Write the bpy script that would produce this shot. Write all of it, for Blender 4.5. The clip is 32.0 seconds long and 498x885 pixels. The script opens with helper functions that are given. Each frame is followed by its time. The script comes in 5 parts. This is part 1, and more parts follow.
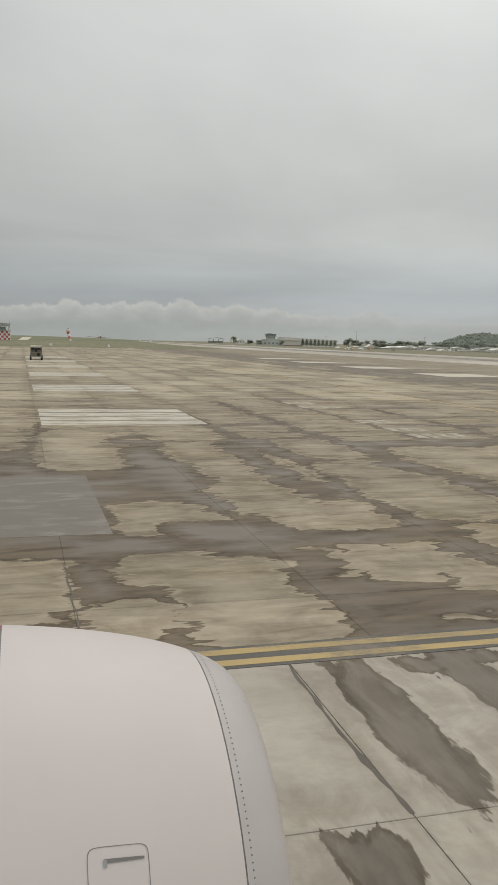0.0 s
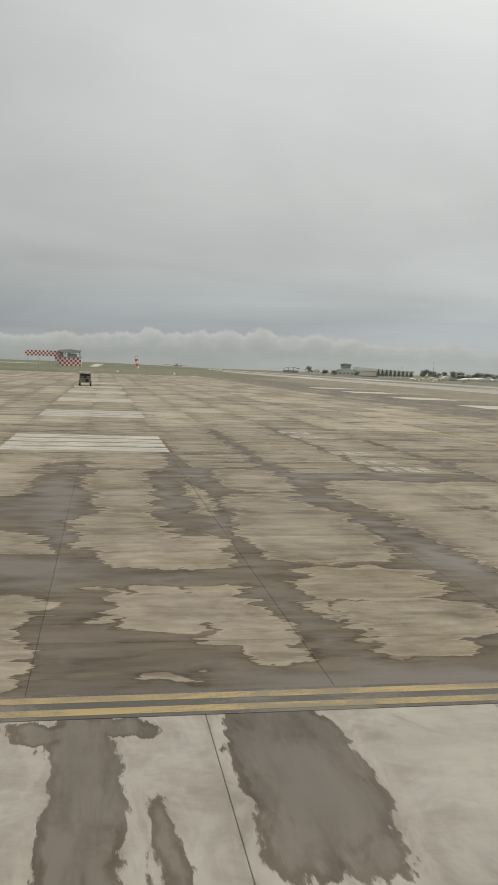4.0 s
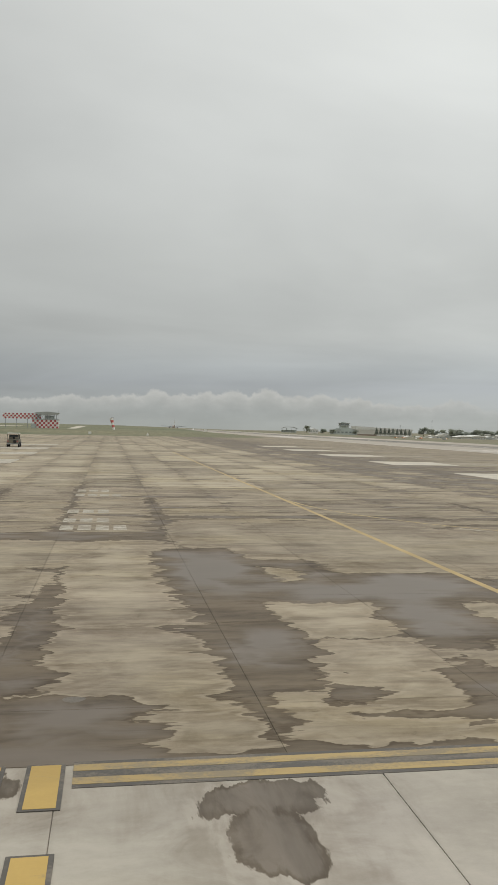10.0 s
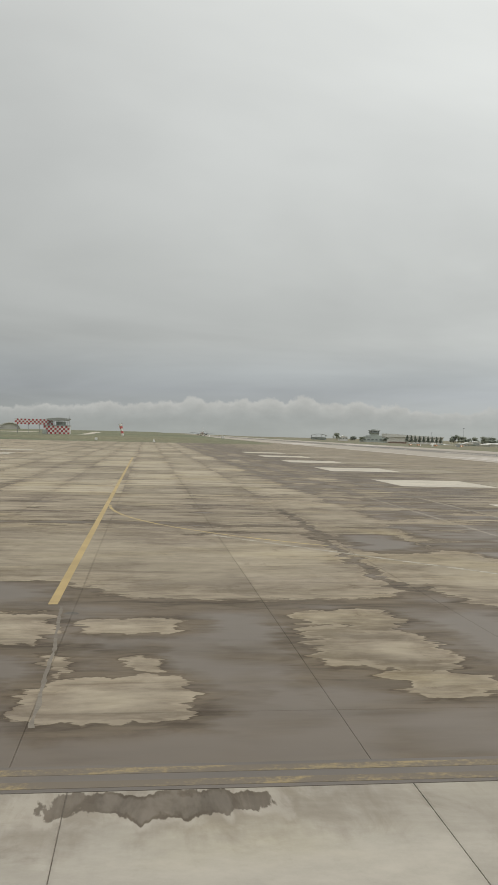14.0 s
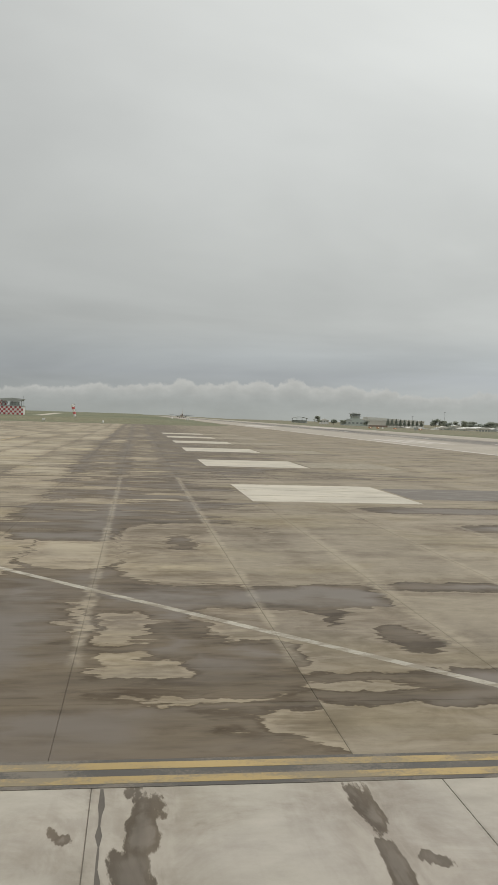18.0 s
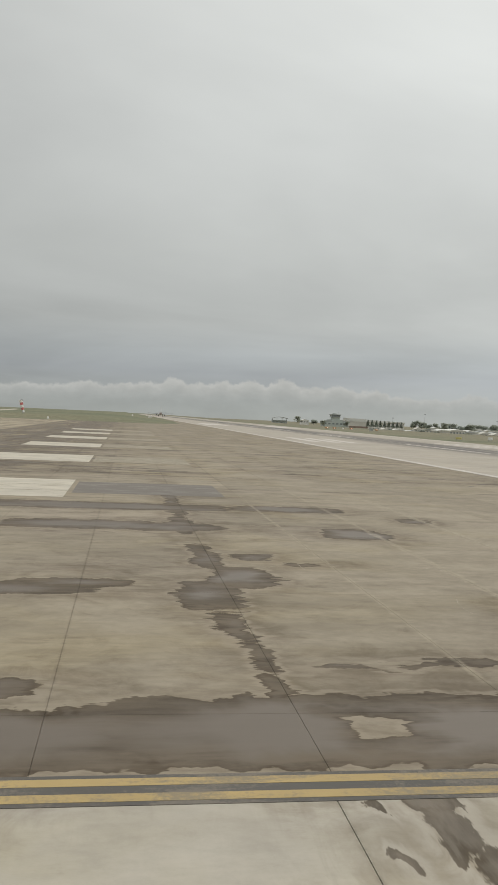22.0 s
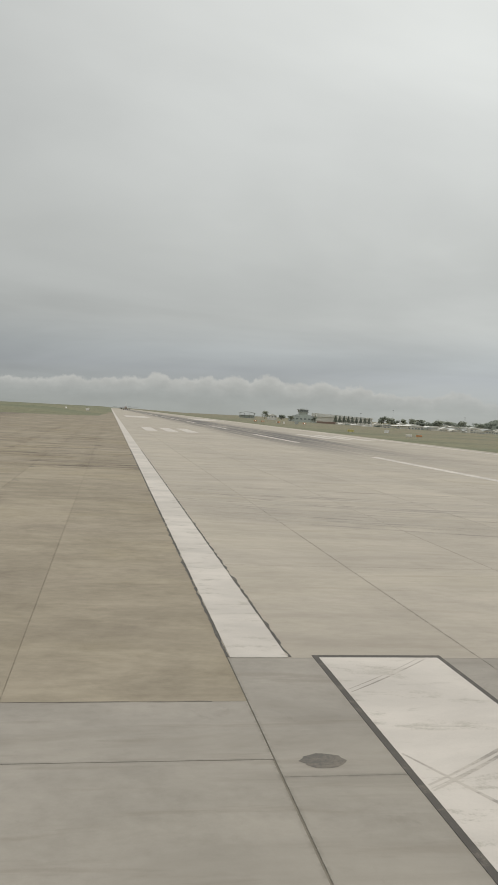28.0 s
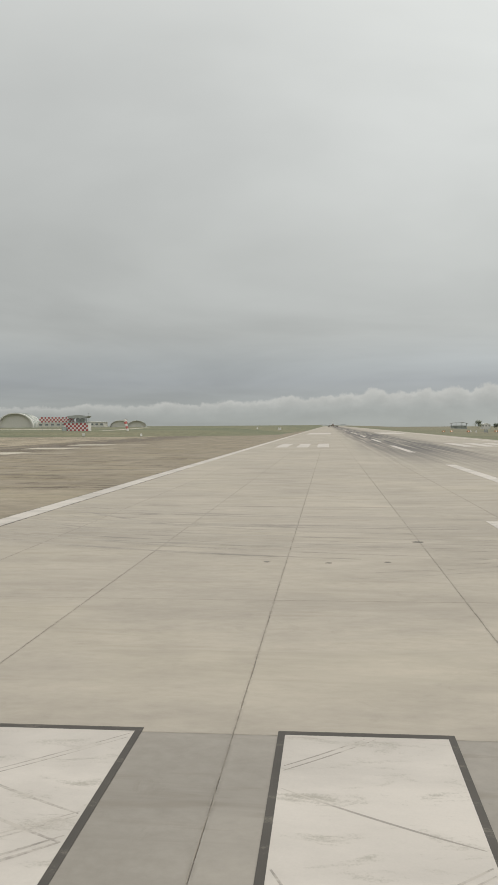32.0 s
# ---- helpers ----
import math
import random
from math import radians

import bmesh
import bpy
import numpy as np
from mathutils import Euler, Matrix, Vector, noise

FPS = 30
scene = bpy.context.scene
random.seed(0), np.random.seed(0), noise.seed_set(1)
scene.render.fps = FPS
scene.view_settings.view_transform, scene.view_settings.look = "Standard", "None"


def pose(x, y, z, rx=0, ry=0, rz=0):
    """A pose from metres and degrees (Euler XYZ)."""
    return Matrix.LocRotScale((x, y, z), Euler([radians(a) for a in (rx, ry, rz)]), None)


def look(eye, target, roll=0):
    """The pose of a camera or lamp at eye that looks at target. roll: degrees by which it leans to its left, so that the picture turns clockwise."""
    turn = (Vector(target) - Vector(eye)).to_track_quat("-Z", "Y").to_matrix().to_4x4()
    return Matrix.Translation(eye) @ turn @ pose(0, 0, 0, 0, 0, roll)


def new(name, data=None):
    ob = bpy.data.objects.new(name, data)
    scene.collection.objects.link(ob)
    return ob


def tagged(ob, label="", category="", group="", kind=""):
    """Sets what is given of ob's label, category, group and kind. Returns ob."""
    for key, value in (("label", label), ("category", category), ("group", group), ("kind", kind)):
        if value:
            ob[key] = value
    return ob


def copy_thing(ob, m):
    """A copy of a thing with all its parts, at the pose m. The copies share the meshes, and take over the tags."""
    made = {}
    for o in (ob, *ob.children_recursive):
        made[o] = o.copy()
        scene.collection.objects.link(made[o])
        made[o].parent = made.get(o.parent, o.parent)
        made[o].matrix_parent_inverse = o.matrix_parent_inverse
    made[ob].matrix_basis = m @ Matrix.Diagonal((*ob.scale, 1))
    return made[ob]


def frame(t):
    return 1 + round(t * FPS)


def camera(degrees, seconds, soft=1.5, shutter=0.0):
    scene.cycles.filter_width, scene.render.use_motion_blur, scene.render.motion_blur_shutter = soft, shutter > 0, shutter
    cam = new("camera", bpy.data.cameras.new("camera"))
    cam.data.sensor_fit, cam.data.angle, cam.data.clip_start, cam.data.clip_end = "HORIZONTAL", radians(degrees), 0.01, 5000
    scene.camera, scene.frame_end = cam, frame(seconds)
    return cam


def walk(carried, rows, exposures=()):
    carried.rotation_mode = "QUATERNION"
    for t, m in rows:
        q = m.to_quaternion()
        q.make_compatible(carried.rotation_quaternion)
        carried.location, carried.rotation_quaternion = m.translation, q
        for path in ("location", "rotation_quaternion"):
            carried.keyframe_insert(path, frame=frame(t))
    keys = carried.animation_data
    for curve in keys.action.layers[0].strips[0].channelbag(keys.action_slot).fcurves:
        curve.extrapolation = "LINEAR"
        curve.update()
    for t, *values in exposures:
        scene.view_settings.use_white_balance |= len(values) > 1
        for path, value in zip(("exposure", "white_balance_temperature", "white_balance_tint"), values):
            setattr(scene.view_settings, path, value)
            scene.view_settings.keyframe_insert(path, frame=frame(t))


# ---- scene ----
cam = camera(33.020, 32.0, soft=1.5)
EYE_Z = 3.65
PATH = [  # seconds, x, y, yaw, pitch, roll
    (0.0, 0.000, 0.000, -15.116, -6.951, -1.202),
    (0.5, 0.544, 0.003, -15.280, -7.589, -1.489),
    (1.0, 1.122, -0.006, -15.487, -7.759, -1.722),
    (1.5, 1.730, -0.022, -15.553, -7.754, -1.862),
    (2.0, 2.395, -0.021, -15.375, -7.145, -1.931),
    (2.5, 3.023, 0.020, -12.555, -5.861, -1.941),
    (4.5, 5.710, 0.273, -9.772, -5.089, -1.949),
    (5.0, 6.493, 0.230, -9.979, -5.074, -2.030),
    (5.5, 7.286, 0.186, -10.050, -5.043, -2.119),
    (6.0, 8.226, 0.118, -10.210, -5.015, -2.249),
    (6.5, 9.090, 0.151, -10.202, -5.010, -2.334),
    (7.0, 10.068, 0.192, -10.274, -5.018, -2.369),
    (7.5, 11.022, 0.254, -10.284, -5.039, -2.289),
    (8.0, 12.074, 0.245, -10.378, -4.621, -2.048),
    (8.5, 13.213, 0.205, -10.216, -3.364, -1.673),
    (9.0, 14.489, 0.209, -9.922, -2.194, -1.389),
    (9.5, 15.536, 0.200, -9.669, -1.550, -1.213),
    (10.0, 16.662, 0.201, -9.422, -1.005, -1.186),
    (10.5, 17.949, 0.221, -9.324, -0.528, -1.245),
    (11.0, 19.163, 0.223, -9.429, -0.483, -1.367),
    (11.5, 20.298, 0.173, -9.448, -0.502, -1.531),
    (12.0, 21.700, 0.107, -9.738, -0.543, -1.745),
    (12.5, 23.012, 0.089, -10.122, -1.015, -1.880),
    (13.0, 24.385, 0.102, -9.099, -0.962, -1.850),
    (13.5, 25.790, 0.136, -7.178, -0.527, -1.702),
    (15.5, 32.961, 0.235, -7.052, -1.082, -0.900),
    (16.0, 34.715, 0.345, -7.230, -1.380, -1.024),
    (16.5, 36.439, 0.453, -7.417, -1.611, -1.185),
    (17.0, 38.105, 0.545, -7.470, -1.691, -1.371),
    (17.5, 39.801, 0.559, -7.655, -1.726, -1.573),
    (18.0, 41.536, 0.553, -7.629, -1.729, -1.779),
    (18.5, 43.287, 0.588, -7.654, -1.746, -1.978),
    (19.0, 45.311, 0.662, -7.835, -1.753, -2.177),
    (19.5, 47.144, 0.757, -7.791, -1.747, -2.266),
    (20.0, 49.020, 0.820, -7.849, -1.731, -2.315),
    (20.5, 50.919, 0.890, -8.020, -1.713, -2.357),
    (21.0, 52.783, 0.976, -7.981, -1.715, -2.386),
    (21.5, 54.756, 1.006, -8.055, -1.718, -2.437),
    (22.0, 56.843, 0.972, -8.311, -1.713, -2.509),
    (22.5, 58.787, 0.963, -8.259, -1.706, -2.550),
    (23.0, 60.826, 0.952, -8.336, -1.789, -2.611),
    (23.5, 62.865, 0.890, -8.427, -1.670, -2.657),
    (24.0, 65.001, 0.858, -8.704, -1.654, -2.733),
    (24.5, 67.014, 0.814, -8.702, -1.706, -2.807),
    (26.5, 75.46, 0.905, -9.118, -1.811, -2.990),
    (27.0, 77.87, 0.825, -9.255, -1.926, -3.097),
    (27.5, 80.05, 0.758, -9.302, -2.003, -3.090),
    (28.0, 82.17, 0.703, -9.388, -1.969, -2.892),
    (28.5, 84.117, 0.650, -9.500, -1.986, -2.353),
    (29.0, 86.167, 0.688, -9.453, -2.216, -1.573),
    (29.5, 88.228, 0.804, -8.484, -1.951, -0.742),
    (30.0, 90.120, 0.979, -7.020, -1.548, -0.128),
    (30.5, 92.007, 1.381, -4.960, -1.432, 0.116),
    (31.0, 93.936, 1.905, -2.227, -1.275, 0.181),
    (31.5, 95.608, 2.481, 1.783, -1.035, 0.255),
    (32.0, 97.062, 3.168, 5.413, -1.164, 0.387),
]

walk(cam, [(t, pose(x, y, EYE_Z, 90 + pitch, roll, yaw)) for t, x, y, yaw, pitch, roll in PATH],
     exposures=[(0.0, 0.0), (30.2, 0.0), (32.0, 0.10)])


# ---------------------------------------------------------------- node helpers
def put(tree, socket, value):
    if isinstance(value, (int, float, tuple)):
        socket.default_value = value
    else:
        tree.links.new(value, socket)


def mth(tree, op, a, b=None, c=None, clamp=False):
    n = tree.nodes.new("ShaderNodeMath")
    n.operation, n.use_clamp = op, clamp
    for k, v in enumerate((a, b, c)):
        if v is not None:
            put(tree, n.inputs[k], v)
    return n.outputs[0]


def vec(tree, op, a, b=None, c=None):
    n = tree.nodes.new("ShaderNodeVectorMath")
    n.operation = op
    for k, v in enumerate((a, b, c)):
        if v is not None:
            put(tree, n.inputs[k], v)
    return n.outputs["Value"] if op in ("LENGTH", "DISTANCE", "DOT_PRODUCT") else n.outputs[0]


def split(tree, v):
    n = tree.nodes.new("ShaderNodeSeparateXYZ")
    put(tree, n.inputs[0], v)
    return n.outputs


def join3(tree, x, y, z):
    n = tree.nodes.new("ShaderNodeCombineXYZ")
    for k, v in enumerate((x, y, z)):
        put(tree, n.inputs[k], v)
    return n.outputs[0]


def noise_fac(tree, v, scale, detail=4.0, rough=0.55, warp=0.0):
    n = tree.nodes.new("ShaderNodeTexNoise")
    put(tree, n.inputs["Vector"], v)
    n.inputs["Scale"].default_value, n.inputs["Detail"].default_value = scale, detail
    n.inputs["Roughness"].default_value, n.inputs["Distortion"].default_value = rough, warp
    return n.outputs["Fac"]


def ramp(tree, fac, stops, mode="LINEAR"):
    n = tree.nodes.new("ShaderNodeValToRGB")
    r = n.color_ramp
    r.interpolation = mode
    while len(r.elements) < len(stops):
        r.elements.new(0.5)
    for e, (pos, col) in zip(r.elements, stops):
        e.position = pos
        e.color = (*col, 1) if isinstance(col, tuple) else (col, col, col, 1)
    put(tree, n.inputs[0], fac)
    return n.outputs[0]


def span(tree, v, a, b, c=0.0, d=1.0, smooth=True):
    n = tree.nodes.new("ShaderNodeMapRange")
    n.interpolation_type = "SMOOTHSTEP" if smooth else "LINEAR"
    for k, x in enumerate((v, a, b, c, d)):
        put(tree, n.inputs[k], x)
    return n.outputs[0]


def blend(tree, fac, a, b, mode="MIX"):
    n = tree.nodes.new("ShaderNodeMix")
    n.data_type, n.blend_type = "RGBA", mode
    put(tree, n.inputs[0], fac)
    put(tree, n.inputs[6], a)
    put(tree, n.inputs[7], b)
    return n.outputs[2]


def rgb(r, g, b):
    return (r, g, b, 1.0)


# ---------------------------------------------------------------- sky and sun
world = bpy.data.worlds.new("overcast_sky")
scene.world = world
world.use_nodes = True
wt = world.node_tree
wt.nodes.clear()
w_dir = wt.nodes.new("ShaderNodeTexCoord").outputs["Generated"]
wx, wy, wz = split(wt, w_dir)
w_up = mth(wt, "MAXIMUM", wz, 0.0)
w_elev = mth(wt, "MULTIPLY", mth(wt, "ARCSINE", wz), 57.2958)
w_az = mth(wt, "MULTIPLY", mth(wt, "ARCTAN2", wx, wy), 57.2958)
w_base = ramp(wt, mth(wt, "SQRT", w_up), [
    (0.00, (0.362, 0.384, 0.368)), (0.13, (0.356, 0.380, 0.374)), (0.225, (0.350, 0.376, 0.395)), (0.265, (0.380, 0.408, 0.420)),
    (0.330, (0.450, 0.470, 0.464)), (0.440, (0.502, 0.522, 0.512)), (0.56, (0.570, 0.592, 0.584)),
    (0.68, (0.672, 0.696, 0.686)), (0.80, (0.85, 0.87, 0.86)), (1.0, (1.15, 1.17, 1.16))])
# soft mottling of the cloud layer, stretched level
w_flat = join3(wt, mth(wt, "DIVIDE", wx, mth(wt, "ADD", w_up, 0.12)), mth(wt, "DIVIDE", wy, mth(wt, "ADD", w_up, 0.12)), 0.0)
w_mot = noise_fac(wt, w_flat, 0.55, 5.0, 0.5, 0.4)
w_mot2 = noise_fac(wt, w_flat, 1.9, 4.0, 0.5)
w_lum = mth(wt, "ADD", span(wt, w_mot, 0.3, 0.7, 0.90, 1.09), mth(wt, "MULTIPLY", mth(wt, "SUBTRACT", w_mot2, 0.5), 0.07))
w_lum = mth(wt, "MULTIPLY", w_lum, span(wt, w_az, -20.0, 30.0, 0.91, 1.24))
w_sky = blend(wt, 1.0, w_base, join3(wt, w_lum, w_lum, w_lum), "MULTIPLY")
# low bank of cumulus along the horizon: a slow swell with rounded heads (azimuth, half width, top, in degrees)
w_b1 = noise_fac(wt, join3(wt, mth(wt, "MULTIPLY", w_az, 0.75), mth(wt, "MULTIPLY", w_elev, 0.9), 3.0), 1.0, 5.0, 0.6)
w_top = ramp(wt, mth(wt, "MULTIPLY_ADD", w_az, 1 / 60, 0.5, clamp=True), [(0.2, 0.46), (0.36, 0.52), (0.46, 0.63), (0.53, 0.72), (0.60, 0.76), (0.72, 0.76), (0.80, 0.66), (0.88, 0.54), (1.0, 0.50)])
w_top = mth(wt, "MULTIPLY", w_top, 2.9)
for c, w, top in ((-16.0, 2.0, 1.55), (-11.0, 1.6, 1.65), (-6.6, 1.5, 1.82), (-2.6, 1.3, 2.02), (1.2, 1.1, 2.22), (3.1, 1.0, 2.52), (6.3, 1.1, 2.45), (8.4, 1.2, 2.55), (10.6, 1.3, 2.66), (14.3, 1.3, 2.45), (16.6, 1.6, 2.22), (23.2, 1.7, 2.12)):
    u = mth(wt, "MULTIPLY_ADD", w_az, 1 / w, -c / w)
    w_top = mth(wt, "MAXIMUM", w_top, mth(wt, "MULTIPLY_ADD", mth(wt, "MULTIPLY", u, u), -0.55, top))
w_b3 = noise_fac(wt, join3(wt, mth(wt, "MULTIPLY", w_az, 2.3), mth(wt, "MULTIPLY", w_elev, 2.0), 11.0), 1.0, 4.0, 0.6)
w_top = mth(wt, "ADD", w_top, mth(wt, "MULTIPLY_ADD", mth(wt, "SUBTRACT", w_b1, 0.6), 0.55, mth(wt, "MULTIPLY", mth(wt, "SUBTRACT", w_b3, 0.5), 0.62)))
w_in = mth(wt, "MULTIPLY", span(wt, mth(wt, "SUBTRACT", w_top, w_elev), -0.10, 0.16), span(wt, w_elev, 0.2, 1.9, 0.35, 1.0))
w_in = mth(wt, "MULTIPLY", w_in, span(wt, w_az, 17.0, 30.0, 1.0, 0.45))
w_bank = ramp(wt, mth(wt, "DIVIDE", mth(wt, "MAXIMUM", w_elev, 0.0), mth(wt, "MAXIMUM", w_top, 0.8), clamp=True), [
    (0.0, (0.345, 0.372, 0.366)), (0.45, (0.368, 0.391, 0.386)), (0.80, (0.440, 0.456, 0.446)), (1.0, (0.520, 0.530, 0.516))])
w_puff = span(wt, noise_fac(wt, join3(wt, mth(wt, "MULTIPLY", w_az, 0.9), mth(wt, "MULTIPLY", w_elev, 1.6), 5.0), 1.0, 4.0), 0.3, 0.7, 0.955, 1.035)
w_bank = blend(wt, 1.0, w_bank, join3(wt, w_puff, w_puff, w_puff), "MULTIPLY")
w_all = blend(wt, 1.0, blend(wt, w_in, w_sky, w_bank), rgb(1.010, 1.0, 0.985), "MULTIPLY")
w_all = blend(wt, span(wt, wz, -0.02, 0.0), rgb(0.20, 0.20, 0.17), w_all)
w_day = wt.nodes.new("ShaderNodeTexSky")
w_day.sky_type, w_day.sun_disc = "NISHITA", False
w_day.sun_elevation, w_day.sun_rotation = radians(52), radians(38)
w_bg1, w_bg2 = wt.nodes.new("ShaderNodeBackground"), wt.nodes.new("ShaderNodeBackground")
put(wt, w_bg1.inputs[0], w_all)
w_bg1.inputs[1].default_value = 0.97
put(wt, w_bg2.inputs[0], w_day.outputs[0])
w_bg2.inputs[1].default_value = 0.05
w_mix = wt.nodes.new("ShaderNodeMixShader")
w_mix.inputs[0].default_value = 0.04
wt.links.new(w_bg1.outputs[0], w_mix.inputs[1])
wt.links.new(w_bg2.outputs[0], w_mix.inputs[2])
wt.links.new(w_mix.outputs[0], wt.nodes.new("ShaderNodeOutputWorld").inputs[0])

sun = new("sun", bpy.data.lights.new("sun", "SUN"))
sun.data.energy, sun.data.angle, sun.data.color = 0.55, radians(45), (1.0, 0.95, 0.88)
sun.matrix_world = look((0, 0, 50), (-math.sin(radians(38)) * math.cos(radians(52)), -math.cos(radians(38)) * math.cos(radians(52)), 50 - math.sin(radians(52))))


# ---------------------------------------------------------------- materials
def surface(name):
    m = bpy.data.materials.new(name)
    m.use_nodes = True
    t = m.node_tree
    return m, t, t.nodes["Principled BSDF"]


def bump(tree, bsdf, height, strength, dist=0.02):
    n = tree.nodes.new("ShaderNodeBump")
    put(tree, n.inputs["Height"], height)
    put(tree, n.inputs["Strength"], strength)
    n.inputs["Distance"].default_value = dist
    tree.links.new(n.outputs[0], bsdf.inputs["Normal"])


def plain(name, col, rough=0.6, metal=0.0, var=0.12, scale=3.0, coat=0.0):
    """A painted or solid surface with grain and blotches at two scales."""
    m, t, b = surface(name)
    p = t.nodes.new("ShaderNodeTexCoord").outputs["Object"]
    n1, n2 = noise_fac(t, p, scale, 4.0), noise_fac(t, p, scale * 9, 3.0)
    k = mth(t, "ADD", span(t, n1, 0.3, 0.7, 1 - var, 1 + var, False), mth(t, "MULTIPLY", mth(t, "SUBTRACT", n2, 0.5), var))
    put(t, b.inputs["Base Color"], blend(t, 1.0, rgb(*col), join3(t, k, k, k), "MULTIPLY"))
    put(t, b.inputs["Roughness"], span(t, n2, 0.3, 0.7, max(rough - 0.07, 0.02), rough + 0.07))
    b.inputs["Metallic"].default_value, b.inputs["Coat Weight"].default_value = metal, coat
    return m


def blob_field(t, p, blobs):
    """How far inside the nearest of some rounded oblongs (x, y, half width, half depth) a place lies, in metres."""
    out = None
    for x, y, rx, ry in blobs:
        v = vec(t, "MULTIPLY_ADD", p, (1 / rx, 1 / ry, 0.0), (-x / rx, -y / ry, 0.0))
        q = vec(t, "MULTIPLY", v, v)
        r = min(rx, ry, 1.2)
        d = mth(t, "MULTIPLY_ADD", mth(t, "POWER", vec(t, "DOT_PRODUCT", q, q), 0.25), -r, r)
        out = d if out is None else mth(t, "MAXIMUM", out, d)
    return out


def concrete(name, light, dark, wet=(), dry=(), bias=None, joint=0.0, stain=0.0, rubber=False, edge=0.4, stretch=0.16, finger=1.9, contrast=1.0, grooves="x", broad=(), cross=0.4, slabwise=0.40, sway=0.9, seals=(), tint=(1.0, 0.865, 0.785)):
    """Worn airfield concrete: grain, streaks and stains, with damp and flooded parts where rain has gathered."""
    m, t, b = surface(name)
    geo = t.nodes.new("ShaderNodeNewGeometry")
    p = geo.outputs["Position"]
    px, py, _ = split(t, p)
    flat = vec(t, "MULTIPLY", p, (1.0, 1.0, 0.0))
    streak = vec(t, "MULTIPLY", p, (stretch, 1.0, 0.0))
    big = noise_fac(t, flat, 0.09, 3.0)
    mid = noise_fac(t, streak, 0.8, 6.0, 0.62, 0.3)
    fine = noise_fac(t, streak, 5.0, 4.0, 0.65)
    grit = noise_fac(t, flat, 45.0, 3.0, 0.7)
    rnd = mth(t, "FRACT", mth(t, "ADD", t.nodes.new("ShaderNodeObjectInfo").outputs["Random"], geo.outputs["Random Per Island"]))
    tone = mth(t, "ADD", mth(t, "MULTIPLY", mth(t, "SUBTRACT", mid, 0.5), 2.5), mth(t, "MULTIPLY", mth(t, "SUBTRACT", fine, 0.5), 1.6))
    tone = mth(t, "ADD", tone, mth(t, "MULTIPLY", mth(t, "SUBTRACT", rnd, 0.5), slabwise))
    tone = mth(t, "ADD", tone, mth(t, "MULTIPLY", mth(t, "SUBTRACT", big, 0.5), 1.1))
    tone = mth(t, "ADD", tone, mth(t, "MULTIPLY", mth(t, "SUBTRACT", grit, 0.5), 0.30))
    col = blend(t, mth(t, "MULTIPLY_ADD", tone, contrast, 0.5, clamp=True), rgb(*dark), rgb(*light))
    # slow drift of the cement's own colour, from olive to rose
    if bias is not None:
        drift = noise_fac(t, vec(t, "MULTIPLY", p, (0.7, 1.0, 0.0)), 0.22, 4.0, 0.6, 0.5)
        col = blend(t, 1.0, col, ramp(t, drift, ((0.34, (0.99, 0.985, 1.02)), (0.52, (1.0, 1.0, 1.0)), (0.68, (1.02, 1.0, 0.90)))), "MULTIPLY")
    else:
        drift = noise_fac(t, vec(t, "MULTIPLY", p, (0.55, 1.0, 0.0)), 0.20, 4.0, 0.6, 0.5)
        col = blend(t, 1.0, col, ramp(t, drift, ((0.34, (0.93, 0.93, 0.935)), (0.50, (1.0, 1.0, 1.0)), (0.68, (1.06, 1.06, 1.035)))), "MULTIPLY")
    if stain:
        s = mth(t, "ADD", noise_fac(t, vec(t, "MULTIPLY", p, (0.20, 1.0, 0.0)), 0.55, 6.0, 0.68, 0.6), mth(t, "MULTIPLY", mth(t, "SUBTRACT", fine, 0.5), 0.25))
        col = blend(t, span(t, s, 0.50, 0.70, 0.0, stain), col, rgb(dark[0] * 0.55, dark[1] * 0.53, dark[2] * 0.50))
        c2 = noise_fac(t, flat, 0.8, 7.0, 0.7, 1.2)
        s2 = noise_fac(t, vec(t, "MULTIPLY", p, (0.16, 1.0, 0.0) if grooves == "x" else (1.0, 0.16, 0.0)), 1.7, 5.0, 0.66, 0.3)
        col = blend(t, span(t, s2, 0.54, 0.66, 0.0, stain * 0.75), col, rgb(dark[0] * 0.66, dark[1] * 0.61, dark[2] * 0.55))
        col = blend(t, span(t, c2, 0.60, 0.70, 0.0, stain * 0.7), col, rgb(dark[0] * 0.6, dark[1] * 0.58, dark[2] * 0.55))
    if rubber:
        lane = noise_fac(t, vec(t, "MULTIPLY", p, (1.1, 0.012, 0.0)), 1.0, 5.0, 0.6)
        width = mth(t, "ABSOLUTE", mth(t, "SUBTRACT", px, 110.5))
        r = mth(t, "MULTIPLY", span(t, width, 3.0, 11.0, 1.0, 0.0), span(t, py, 45.0, 150.0, 0.0, 1.0))
        r = mth(t, "MULTIPLY", r, span(t, lane, 0.33, 0.60, 0.15, 0.95))
        col = blend(t, r, col, rgb(0.085, 0.08, 0.078))
    ua, ub = t.nodes.new("ShaderNodeUVMap"), t.nodes.new("ShaderNodeUVMap")
    ua.uv_map, ub.uv_map = "a", "b"
    ax, ay, _ = split(t, ua.outputs[0])
    bx, by, _ = split(t, ub.outputs[0])
    ex, ey = mth(t, "MINIMUM", ax, bx), mth(t, "MINIMUM", ay, by)
    # grime that gathers along the joints
    seam = mth(t, "MULTIPLY", span(t, mth(t, "MINIMUM", ex, ey), 0.0, 0.06, 0.35, 0.0), span(t, fine, 0.40, 0.60))
